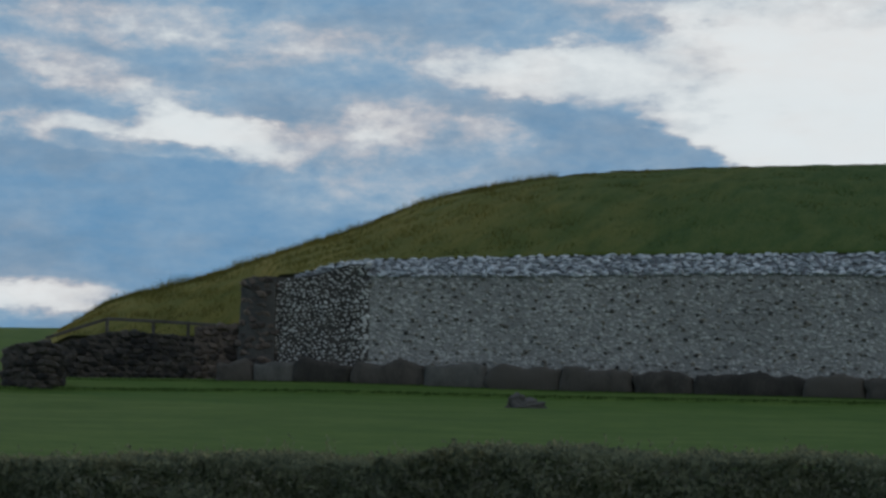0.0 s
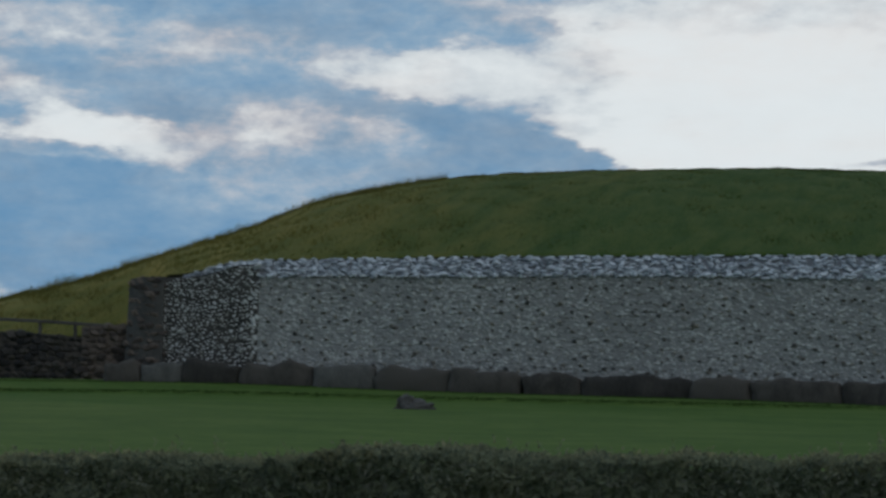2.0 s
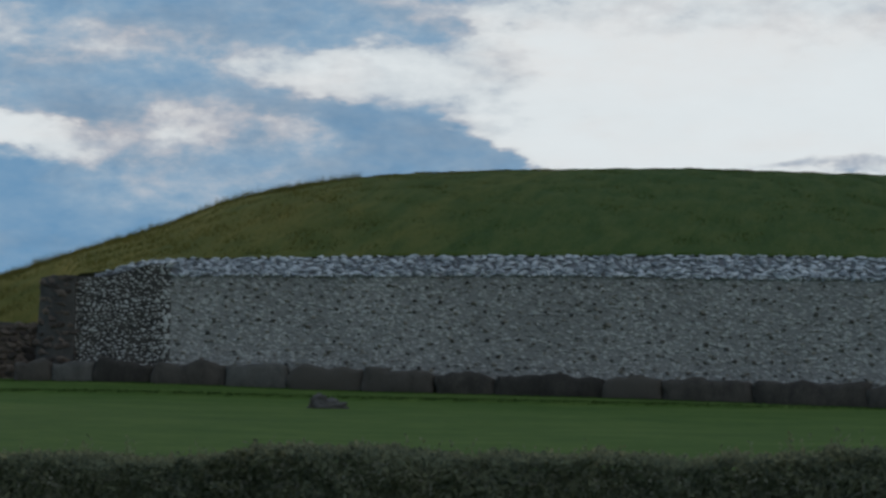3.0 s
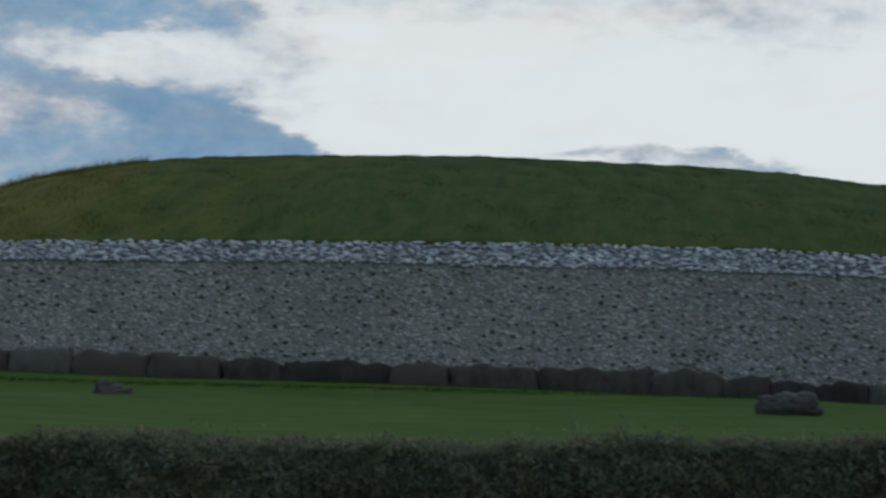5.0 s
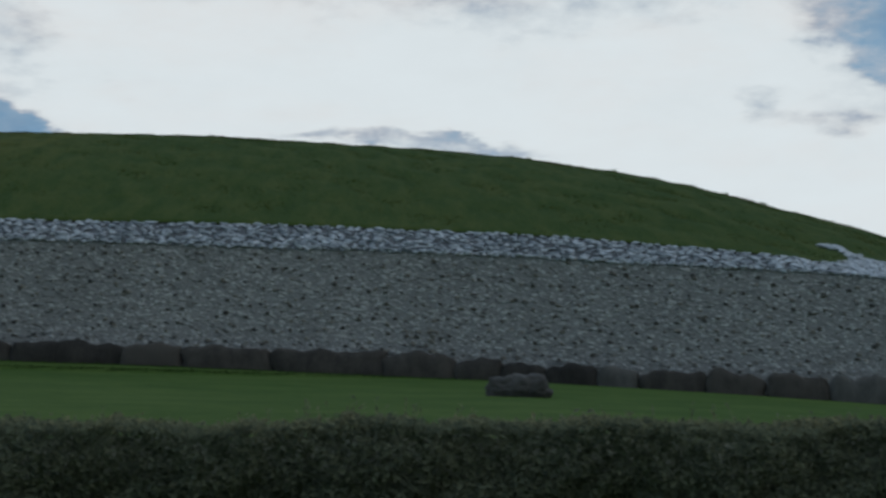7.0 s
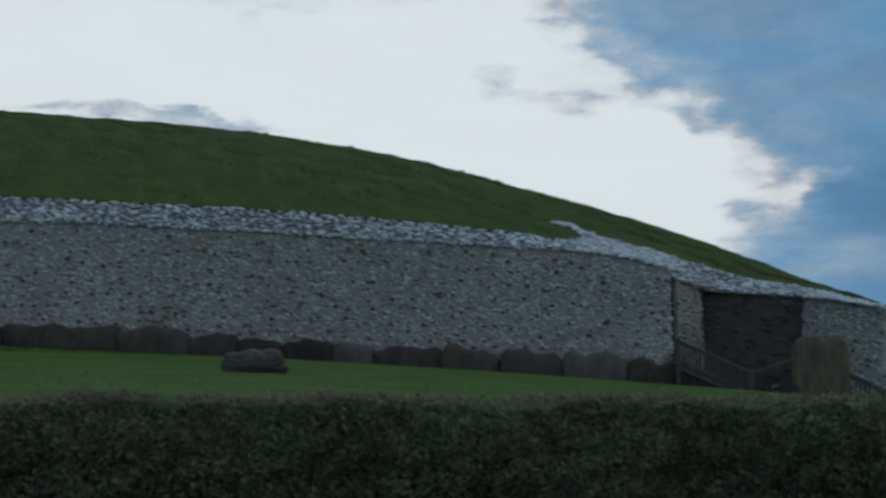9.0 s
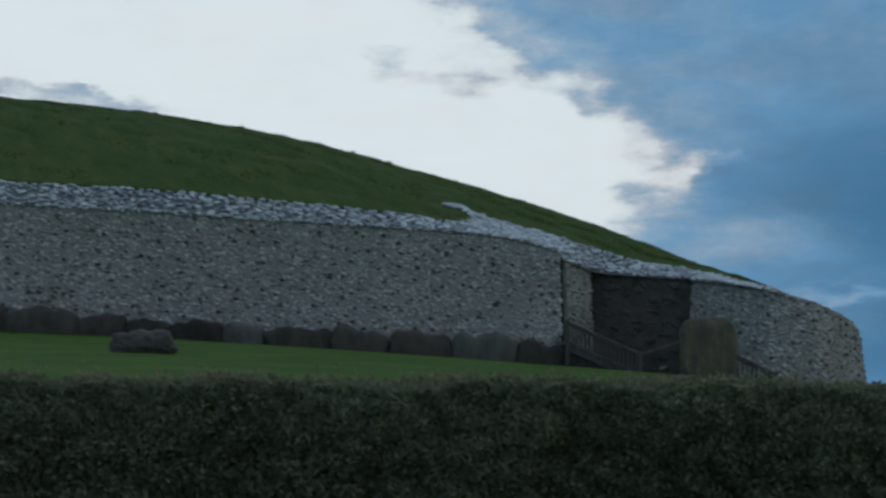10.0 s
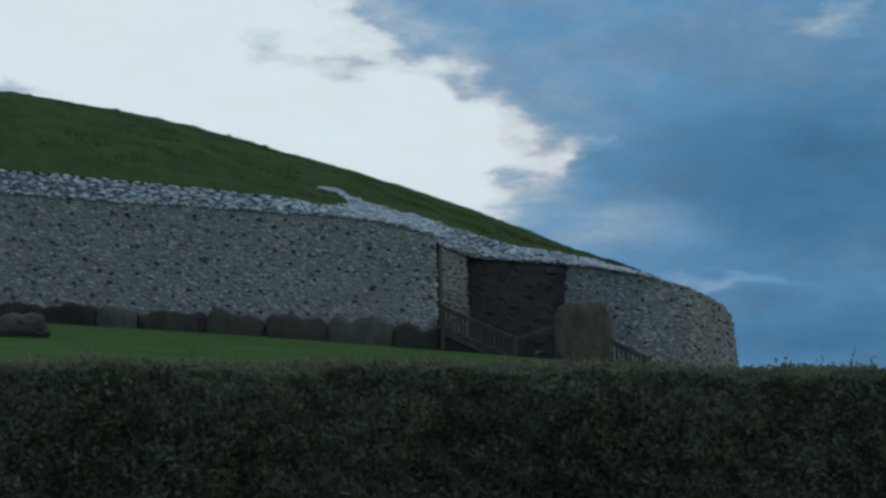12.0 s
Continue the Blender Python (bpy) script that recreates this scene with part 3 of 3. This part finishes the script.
# ---- loose quartz blocks on the slope above the wall ----
def build_scree():
    az = np.linspace(-18.9, 21.4, 240)
    d0 = np.where(az < SLOT, wall_dist(az) + 0.3, np.where(az < 16.5, curve((15.6, 73.6), (16.1, 75.1), (16.5, 76.8))(az), 77.0))
    d0 = np.where(az > 18.9, curve((18.9, 76.9), (20.2, 74.8), (21.2, 74.2), (22, 74.5))(az), d0)
    z0 = np.where(az < SLOT, wall_z(az), curve((15.6, 5.5), (16.5, 5.24), (18.9, 4.97), (20.2, 4.66), (21.2, 4.4), (22, 4.1))(az))
    z0 = np.where(az < SPECKLED_END, z0 + 0.42 * smooth(-18.9, -17.2, az), z0)
    d1, z1 = band_dist(az), np.maximum(band_z(az), z0 + 0.02)
    u = np.linspace(0, 1, 6)[:, None]
    d, z = d0 + (d1 - d0) * u, z0 + (z1 - z0) * u
    x, y = polar(az[None, :] + 0 * u, d)
    bank = link_mesh("scree_bank", np.stack([x, y, z - 0.04], -1).reshape(-1, 3), grid_faces(6, len(az)), PACKING)
    tagged(bank, "bank of loose white quartz blocks topping the wall", "stone bank", kind="structure")
    r = random.Random(9)
    places = []
    fd0, fd1, fz0, fz1 = (lambda q, t=t: float(np.interp(q, az, t)) for t in (d0, d1, z0, z1))
    q = -18.6
    while q < 21.0:
        a0, a1, h0, h1 = fd0(q), fd1(q), fz0(q), fz1(q)
        slope = math.hypot(a1 - a0, h1 - h0)
        k = max(2, int(slope / 0.125))
        for i in range(k):
            if r.random() < 0.1:
                continue
            t = (i + r.uniform(0.1, 0.9)) / k
            qq = q + r.uniform(-0.1, 0.1)
            px, py = polar(qq, a0 + (a1 - a0) * t)
            w = r.uniform(0.1, 0.24)
            m = stone_matrix((px, py, h0 + (h1 - h0) * t + 0.02), (w * 1.25, w * 0.85, w * r.uniform(0.38, 0.62)), qq, r, 0.3)
            places.append((r.randrange(8), m))
        q += 0.125
    # tongue of blocks over the turf above the entrance
    for i in range(120):
        t = r.random()
        qq = 12.55 + 1.0 * t + r.uniform(-0.05, 0.05)
        dd = 79.2 - 0.6 * t + r.uniform(-0.8, 0.8) * (0.15 + 0.85 * t)
        px, py = polar(qq, dd)
        w = r.uniform(0.13, 0.27)
        places.append((r.randrange(8), stone_matrix((px, py, float(mound_z(qq, dd)) + 0.06), (w, w * 0.8, w * 0.55), qq, r, 0.4)))
    # blocks lying on the wall head
    for q in np.arange(SPECKLED_END, SLOT, 0.085):
        qq = float(q) + r.uniform(-0.04, 0.04)
        px, py = polar(qq, fd0(qq) + r.uniform(-0.08, 0.1))
        w = r.uniform(0.1, 0.2)
        places.insert(0, (r.randrange(8), stone_matrix((px, py, fz0(qq) + r.uniform(-0.05, 0.04)), (w, w * 0.8, w * 0.65), qq, r, 0.4)))
    single_stones("quartz_block", places[-300:], CLEAN_SKYLIT_QUARTZ, bank)
    joined_stones("quartz_blocks", places[:-300], CLEAN_SKYLIT_QUARTZ, bank)


build_scree()


# ---- kerbstones and boulders ----
def boulder(name, seed, w, d, h, mat, boxy=0.8, rugged=0.22, lumps=()):
    """A weathered slab or boulder standing at the origin; lumps: shift along, width, depth, height of further masses grown onto it."""
    bm = bmesh.new()
    bmesh.ops.create_icosphere(bm, subdivisions=4, radius=0.5)
    shape_rock(bm, list(bm.verts), seed, w, d, h, boxy, rugged, 0)
    for k, (dx, lw, ld, lh) in enumerate(lumps):
        got = bmesh.ops.create_icosphere(bm, subdivisions=4, radius=0.5)
        shape_rock(bm, got["verts"], seed + k + 1, lw, ld, lh, boxy, rugged, dx)
    me = bpy.data.meshes.new(name)
    bm.to_mesh(me)
    bm.free()
    me.materials.append(mat)
    me.polygons.foreach_set("use_smooth", [True] * len(me.polygons))
    return new(name, me)


def shape_rock(bm, verts, seed, w, d, h, boxy, rugged, dx):
    off = Vector((seed * 7.3, seed * 3.1, seed * 1.7))
    for v in verts:
        n = v.co.normalized()
        k = max(abs(n.x), abs(n.y), abs(n.z))
        c = n.lerp(n / k, boxy) * 0.5
        c *= 1 + rugged * noise.noise(n * 1.4 + off) + rugged * 0.5 * noise.noise(n * 3.5 + off) + rugged * 0.2 * noise.noise(n * 9 + off)
        if c.z > 0:
            c.z *= 1 + 0.3 * noise.noise(Vector((n.x * 2.2, 0, 0)) + off)
        v.co = Vector((c.x * w + dx, c.y * d, (c.z + 0.5) * h))


def kerbstone(seed, w, d, h, mat, square):
    """A split slab on edge with a worn uneven top; square: how crisp its corners are."""
    bm = bmesh.new()
    bmesh.ops.create_cube(bm, size=1)
    bmesh.ops.subdivide_edges(bm, edges=bm.edges[:], cuts=13, use_grid_fill=True)
    off = Vector((seed * 7.3, seed * 3.1, seed * 1.7))
    rake, crown = noise.noise(off) * 0.16, noise.noise(off + Vector((9, 0, 0))) * 0.08
    for v in bm.verts:
        n = v.co.normalized()
        k = (abs(n.x) ** square + abs(n.y) ** 4 + abs(n.z) ** square) ** (1 / square)
        c = n / k * 0.5
        world = Vector((c.x * w, c.y * d, c.z * h))
        c *= 1 + 0.1 * noise.noise(world * 1.1 + off) + 0.07 * noise.noise(world * 2.7 + off) + 0.025 * noise.noise(world * 8 + off)
        z = (c.z + 0.5) * (1 + rake * c.x + crown * (1 - 4 * c.x * c.x) + 0.16 * noise.noise(Vector((c.x * w * 1.5, 0, 0)) + off) + 0.08 * noise.noise(Vector((c.x * w * 4, 0, 5)) + off))
        v.co = Vector((c.x * w, c.y * d, z * h))
    me = bpy.data.meshes.new("kerbstone")
    bm.to_mesh(me)
    bm.free()
    me.materials.append(mat)
    me.polygons.foreach_set("use_smooth", [True] * len(me.polygons))
    return new("kerbstone", me)


EDGES = (-20.9, -19.96, -18.84, -17.36, -15.5, -13.9, -11.94, -10.05, -8.47, -5.65, -4.12, -1.79, 1.13, 3.02, 4.2, 5.36, 6.73, 7.81, 9.56, 11.05, 12.7, 14.4, 15.7)
PALE = {1, 4, 16, 20}
for i, (a, b) in enumerate(zip(EDGES, EDGES[1:])):
    mid = (a + b) / 2
    dist = float(wall_dist(mid)) - 0.55
    wide = math.radians(b - a) * dist * (1.0 if i > 14 else 1.04)
    foot = float(base_z(mid)) - 0.35
    tall = float(kerb_z(mid)) - foot
    ob = kerbstone(i + 40, wide, 0.8, tall, KERB_PALE if i in PALE else KERB, 5.5 if i > 14 else 7)
    x, y = polar(mid, dist)
    drop = math.atan2(float(base_z(b) - base_z(a)), wide)
    ob.matrix_basis = Matrix.LocRotScale((x, y, foot), Euler((0, -drop, radians(-mid) + math.atan2(float(wall_dist(b) - wall_dist(a)), wide) * 0.8)), None)
    tagged(ob, ("pale grey" if i in PALE else "dark grey") + " kerbstone slab at the foot of the quartz wall", "kerbstone", group="kerbstones along the wall")


def set_boulder(ob, az, dist, sink, label, cat):
    x, y = polar(az, dist)
    ob.matrix_basis = pose(float(x), float(y), float(ground_z(az, dist)) - sink, 0, 0, -az)
    tagged(ob, label, cat)


set_boulder(boulder("boulder", 31, 1.12, 0.7, 0.34, BOULDER, 0.45, 0.3, ((-0.28, 0.52, 0.6, 0.56), (0.08, 0.5, 0.6, 0.44))), -12.83, 64.2, 0.12, "small low grey boulder lying on the lawn", "boulder")
set_boulder(boulder("boulder", 44, 1.5, 0.9, 0.5, BOULDER, 0.45, 0.3, ((-0.4, 0.95, 0.9, 0.66), (0.2, 1.0, 0.95, 0.76))), 4.72, 57.8, 0.14, "large dark rough boulder lying on the lawn", "boulder")


def standing_stone():
    bm = bmesh.new()
    bmesh.ops.create_icosphere(bm, subdivisions=5, radius=0.5)
    off = Vector((4.2, 9.1, 2.2))
    for v in bm.verts:
        n = v.co.normalized()
        k = (abs(n.x) ** 4 + abs(n.y) ** 4 + abs(n.z) ** 4) ** 0.25
        c = n / k * 0.5
        wide = 1 - 0.06 * (0.5 - c.z)
        c *= 1 + 0.13 * noise.noise(n * 1.7 + off) + 0.05 * noise.noise(n * 4.5 + off) + 0.03 * noise.noise(Vector((n.x * 7, n.y * 7, 0)) + off) + 0.015 * noise.noise(n * 14 + off)
        v.co = Vector((c.x * 1.72 * wide, c.y * 0.8, (c.z + 0.5) * 2.25))
    x, y = polar(19.4, 68.0)
    ob = part("standing_stone", bm, LICHEN, None, smooth_shade=True)
    ob.matrix_basis = pose(float(x), float(y), 1.1, 0, 0, -19.4)
    tagged(ob, "broad round-topped standing stone with ochre lichen before the entrance", "standing stone")


standing_stone()


# ---- timber stairs over the kerb at the entrance ----
def place(az, el, dist):
    x, y = polar(az, dist)
    return Vector((float(x), float(y), EYE + dist * math.tan(radians(el))))


def railing(thing, a, b, drop, balusters, thick=0.09):
    """Handrail from a to b, with a bottom rail and balusters; posts at its ends."""
    bm = bmesh.new()
    beam(bm, a, b, thick, 0.08)
    part("handrail", bm, TIMBER, thing)
    low = Vector((0, 0, -drop))
    bm = bmesh.new()
    beam(bm, a + low, b + low, 0.06, 0.08)
    part("bottom_rail", bm, TIMBER, thing)
    for i in range(1, balusters):
        p = a.lerp(b, i / balusters)
        bm = bmesh.new()
        beam(bm, p, p + low, 0.045, 0.045)
        part("baluster", bm, TIMBER, thing)
    for p in (a, b):
        bm = bmesh.new()
        beam(bm, p + Vector((0, 0, 0.07)), p - Vector((0, 0, drop + 0.75)), 0.12, 0.12)
        part("post", bm, TIMBER, thing)


def flight(thing, top, foot, depth, steps):
    """Treads and stringers between two points, going back by depth."""
    back = Vector((0, depth, 0))
    for q in (Vector(), back):
        bm = bmesh.new()
        beam(bm, top + q, foot + q, 0.07, 0.28)
        part("stringer", bm, TIMBER, thing)
    bm = bmesh.new()
    a, b = top + Vector((0, 0.05, 0)), foot + Vector((0, 0.05, 0))
    deep = Vector((0, 0, foot.z - 0.55))
    v = [bm.verts.new(p) for p in (a, b, Vector((b.x, b.y, deep.z)), Vector((a.x, a.y, deep.z)))]
    f = bm.faces.new(v)
    more = bmesh.ops.extrude_face_region(bm, geom=[f])
    bmesh.ops.translate(bm, verts=[g for g in more["geom"] if isinstance(g, bmesh.types.BMVert)], vec=(0, 0.04, 0))
    part("side_boarding", bm, SHADED_BOARD, thing, "dark side boarding")
    for i in range(steps):
        p = top.lerp(foot, (i + 0.5) / steps) + Vector((0, 0, 0.12))
        bm = bmesh.new()
        box(bm, Matrix.Translation(p + back / 2), (top - foot).length / steps * 1.1, depth, 0.05, 0.008)
        part("tread", bm, TIMBER, thing)


def stairs(label, top, foot, drop, balusters, steps):
    thing = new("timber_stairs")
    tagged(thing, label, "stairs")
    railing(thing, top, foot, drop, balusters)
    back = Vector((0.25, 1.15, 0))
    railing(thing, top + back, foot + back, drop, balusters)
    low = Vector((0, 0.06, -drop - 0.12))
    flight(thing, top + low, foot + low, 1.0, steps)
    return thing


stairs("dark timber stairs with balustrades rising over the kerb beside the entrance", place(15.74, 1.4, 71.6), place(17.63, 0.56, 70.9), 0.66, 17, 7)
stairs("dark timber stairs leading down beyond the standing stone", place(19.1, 1.02, 71.5), place(21.12, 0.03, 71.0), 0.66, 17, 8)
link_stair = new("timber_handrail")
tagged(link_stair, "plain dark timber handrail between the two stairs", "handrail")
bm = bmesh.new()
beam(bm, place(17.66, 0.54, 71.0), place(19.0, 1.0, 71.4), 0.09, 0.08)
part("handrail", bm, TIMBER, link_stair)
bm = bmesh.new()
beam(bm, place(18.97, 1.0, 71.4), place(18.97, -0.6, 71.4), 0.11, 0.11)
part("post", bm, TIMBER, link_stair)


# ---- dark low walls and handrail at the far end ----
def drystone(name, label, points, count, thick, mat=DARK_STONE):
    f = Face(points, 0.12)
    ob = tagged(f.core(name, mat, thick), label, "wall", kind="structure")
    got = f.scatter(rnd, 0.3, 0.2, 0.34, jitter=0.2, out=-0.02)
    single_stones("wall_stone", [q[1:] for q in got[:count]], mat, ob)
    return ob


drystone("wall_low", "low dark drystone wall below a timber handrail", [(-25.2, 81.4, 3.9, 5.45), (-24.4, 81.3, 3.9, 5.75), (-23.5, 81.2, 3.9, 6.02), (-22.3, 81.0, 3.9, 5.92), (-21.3, 80.9, 3.9, 5.78)], 300, 0.7)
drystone("wall_corner", "dark drystone corner beside the rubble wall end", [(-21.5, 80.85, 3.9, 6.2), (-20.9, 80.7, 3.9, 6.25), (-20.2, 80.6, 3.9, 6.3)], 200, 0.7, RUBBLE)
drystone("wall_pier", "square dark drystone pier ending the low wall", [(-26.36, 77.6, 3.2, 4.9), (-26.3, 76.2, 3.2, 5.2), (-25.7, 75.7, 3.2, 5.34), (-24.98, 75.8, 3.2, 5.3), (-24.86, 76.4, 3.2, 5.2), (-24.82, 77.6, 3.2, 5.0)], 300, 0.75)

fence = new("timber_handrail")
tagged(fence, "weathered dark timber handrail above the low drystone wall", "handrail")
TURNS = (place(-25.3, 2.92, 81.9), place(-23.74, 3.43, 81.8), place(-22.3, 3.37, 81.6), place(-20.65, 3.27, 81.3))
for a, b in zip(TURNS, TURNS[1:]):
    bm = bmesh.new()
    beam(bm, a, b, 0.09, 0.11)
    part("handrail", bm, TIMBER, fence)
for az, el in ((-25.2, 2.9), (-23.74, 3.45), (-22.55, 3.42), (-21.65, 3.38), (-20.75, 3.3)):
    bm = bmesh.new()
    top = place(az, el, 81.75)
    beam(bm, top, top - Vector((0, 0, 2.2)), 0.1, 0.1)
    part("post", bm, TIMBER, fence)


# ---- grass blades ----
def blades(name, label, roots, heights, width, lean, mat):
    """Grass: one thin bent blade at each root."""
    g = np.random.default_rng(3)
    n = len(roots)
    turn = g.uniform(0, np.pi, n)
    side = np.stack([np.cos(turn), np.sin(turn), 0 * turn], -1) * (width * g.uniform(0.6, 1.4, n))[:, None]
    tip = roots + np.stack([lean + g.normal(0, 0.35, n), g.normal(0, 0.35, n), np.ones(n)], -1) * heights[:, None]
    verts = np.stack([roots - side, roots + side, tip], 1).reshape(-1, 3)
    me = bpy.data.meshes.new(name)
    me.from_pydata(verts.tolist(), [], np.arange(3 * n).reshape(-1, 3).tolist())
    me.materials.append(mat)
    return tagged(new(name, me), label, "grass", kind="stuff")


def build_grass():
    g = np.random.default_rng(11)
    n = 150000
    az = g.uniform(-25, 23, n)
    u = np.where(g.random(n) < 0.55, 1 - np.abs(g.normal(0, 0.05, n)), g.uniform(0.02, 1, n))
    d = band_dist(az) + (ridge_dist(az) - band_dist(az)) * u
    x, y = polar(az, d)
    roots = np.stack([x, y, mound_z(az, d) - 0.04], -1)
    clump = np.array([noise.noise((a * 0.9, b * 0.5, 0)) + 0.6 * noise.noise((a * 3.1, b * 1.3, 4)) for a, b in zip(x, y)])
    left = 1 - smooth(-16, -8, az)
    h = g.uniform(0.04, 0.11, n) * (1 + 1.2 * left) * np.clip(0.8 + 0.9 * clump, 0.3, 1.8)
    for spot, tall in ((10.1, 0.12), (11.05, 0.12), (7.2, 0.1), (4.95, 0.12)):
        h = h + tall * np.exp(-((az - spot) / 0.07) ** 2) * g.uniform(0.3, 1, n) * (u > 0.9)
    blades("turf_grass", "long windblown grass over the mound", roots, h, 0.02, 0.25, GRASS)
    n = 9000
    az = g.uniform(-24.6, -12, n)
    d = ridge_dist(az) - np.abs(g.normal(0, 0.9, n))
    x, y = polar(az, d)
    gust = np.array([noise.noise((a * 0.8, 3, 0)) for a in x])
    blades("seeding_grass", "tall seeding grass stalks along the mound's flank", np.stack([x, y, mound_z(az, d) - 0.04], -1), g.uniform(0.1, 1, n) ** 2 * 0.62 * np.clip(0.8 + 0.4 * gust, 0.5, 1.1), 0.016, 0.25, GRASS)
    n = 26000
    az = g.uniform(-27, 16, n)
    edge = np.where(g.random(n) < 0.5, 4.45, 0.95) + g.normal(0, 0.1, n)
    keep = (edge < 2) | (az < g.uniform(-4, 6, n))
    az, edge = az[keep], edge[keep]
    d = wall_dist(np.maximum(az, -20.2)) - edge
    x, y = polar(az, d)
    roots = np.stack([x, y, ground_z(az, d) - 0.02], -1)
    blades("lawn_edge_grass", "uncut grass along the kerb and terrace edge", roots, g.uniform(0.03, 0.09, len(az)), 0.02, 0.0, EDGE_GRASS)


build_grass()


# ---- clipped hedge before the camera ----
def hedge_top(x):
    x = np.asarray(x, float)
    swell = curve((-5.5, -0.03), (-4.67, -0.03), (-4.15, 0.012), (-3.75, 0.012), (-3.3, -0.03), (-3.1, -0.025), (-2.7, 0.02), (-2.0, 0.02), (-1.4, 0.0), (2.4, 0.0), (3.2, -0.014), (4.0, -0.032), (5.5, -0.038))
    return 1.566 + swell(x) + 0.009 * np.sin(x * 2.1 + 0.5) + 0.012 * np.sin(x * 5.3 + 1.1) + 0.01 * np.sin(x * 11.7) + 0.009 * np.sin(x * 23.3 + np.sin(x * 5)) + 0.006 * np.sin(x * 41)


def hedge_front(x, z):
    return 9.55 + 0.05 * np.sin(x * 3.3 + z * 4) + 0.04 * np.sin(x * 8.1 - z * 7) + 0.1 * np.maximum(0, z - 1.35)


def build_hedge():
    thing = new("clipped_hedge")
    tagged(thing, "dense clipped dark green hedge along the roadside verge", "hedge")
    thing.location = (0, 10.2, 0)
    g = np.random.default_rng(21)
    # woody inside
    xs = np.linspace(-9, 9, 160)
    ring = []
    for k, (fy, fz) in enumerate(((0, 0), (0, 0.4), (0, 0.5), (0, 0.6), (0, 0.7), (0, 0.8), (0, 0.88), (0.12, 0.99), (0.88, 0.99), (1, 0.88), (1, 0))):
        top = hedge_top(xs) - 0.035
        front = hedge_front(xs, fz * top) + 0.12
        ring.append(np.stack([xs, front + fy * 1.15 - 10.2, fz * top], -1))
    rows = np.stack(ring)
    link_mesh("woody_core", rows.reshape(-1, 3), grid_faces(len(ring), len(xs), True), TWIG, thing, "dark tangled inner twigs")
    # leaves
    n = 290000
    x = g.uniform(-7.5, 7.5, n)
    onto = g.random(n) < 0.68
    top = hedge_top(x)
    z = np.where(onto, 0.55 + (top - 0.55) * g.random(n) ** 0.8, top + g.normal(0, 0.012, n) - 0.005)
    y = np.where(onto, hedge_front(x, z) + g.gamma(1.2, 0.027, n), 9.75 + g.random(n) * 1.1)
    clump = np.sin(x * 13 + np.sin(z * 17) * 1.5) * np.sin(z * 15 + np.sin(x * 9) * 2)
    y = y + np.where(onto, 0.036 * clump, 0)
    sprig = g.random(n) < 0.05
    z = z + np.where(sprig & ~onto, g.random(n) ** 2 * 0.04, 0)
    along = g.normal(0, 1, (n, 3)) + np.array([0, -0.3, 0.5])
    along /= np.linalg.norm(along, axis=1)[:, None]
    face = g.normal(0, 1, (n, 3)) + np.array([0, -0.8, 1.4])
    side = np.cross(along, face)
    side /= np.linalg.norm(side, axis=1)[:, None] + 1e-9
    up = np.cross(side, along)
    size = g.uniform(0.01, 0.025, n)[:, None]
    c = np.stack([x, y - 10.2, z], -1)
    tip, stem = c + along * size, c - along * size * 0.9
    wl, wr = c + side * size * 0.5 + up * size * 0.18, c - side * size * 0.5 + up * size * 0.18
    verts = np.stack([stem, wl, tip, wr], 1).reshape(-1, 3)
    base = np.arange(n)[:, None] * 4
    faces = np.concatenate([base + np.array([[0, 2, 1]]), base + np.array([[0, 3, 2]])], 1).reshape(-1, 3)
    me = bpy.data.meshes.new("leaves")
    me.from_pydata(verts.tolist(), [], faces.tolist())
    me.materials.append(LEAF)
    ob = new("leaves", me)
    ob.parent = thing
    tagged(ob, "small dark green hedge leaves", kind="stuff")
    # young shoots standing over the clipped top, each a stem with a few upright leaves
    n = 520
    sx = g.uniform(-6.5, 6.5, n)
    sy = 9.62 + g.random(n) * 0.7 - 10.2
    tall = 0.015 + 0.075 * g.random(n) ** 2.2 * (1 + 0.5 * np.sin(sx * 3.7 + 1))
    vs, fs = [], []
    for px, py, h in zip(sx, sy, tall):
        root = np.array([px, py, float(hedge_top(px)) - 0.03])
        bend = np.array([g.normal(0, 0.2), g.normal(0, 0.2), 1.0]) * (h + 0.03)
        side = np.array([0.0016, 0, 0])
        k = len(vs)
        vs += [root - side, root + side, root + bend]
        fs.append((k, k + 1, k + 2))
        for q in np.arange(0.25, 1.05, 0.012 / (h + 0.03)):
            turn, size = g.uniform(0, 6.28), g.uniform(0.009, 0.016)
            out = np.array([math.cos(turn) * 0.7, math.sin(turn) * 0.7, 0.75]) * size
            wing = np.array([-math.sin(turn), math.cos(turn), 0.2]) * size * 0.35
            p = root + bend * min(q, 1.0)
            k = len(vs)
            vs += [p, p + out * 0.9 + wing, p + out * 2, p + out * 0.9 - wing]
            fs += [(k, k + 1, k + 2), (k, k + 2, k + 3)]
    shoots = link_mesh("shoot_growth", vs, fs, LEAF, thing)
    tagged(shoots, "thin upright shoots above the clipped top", kind="stuff")


build_hedge()
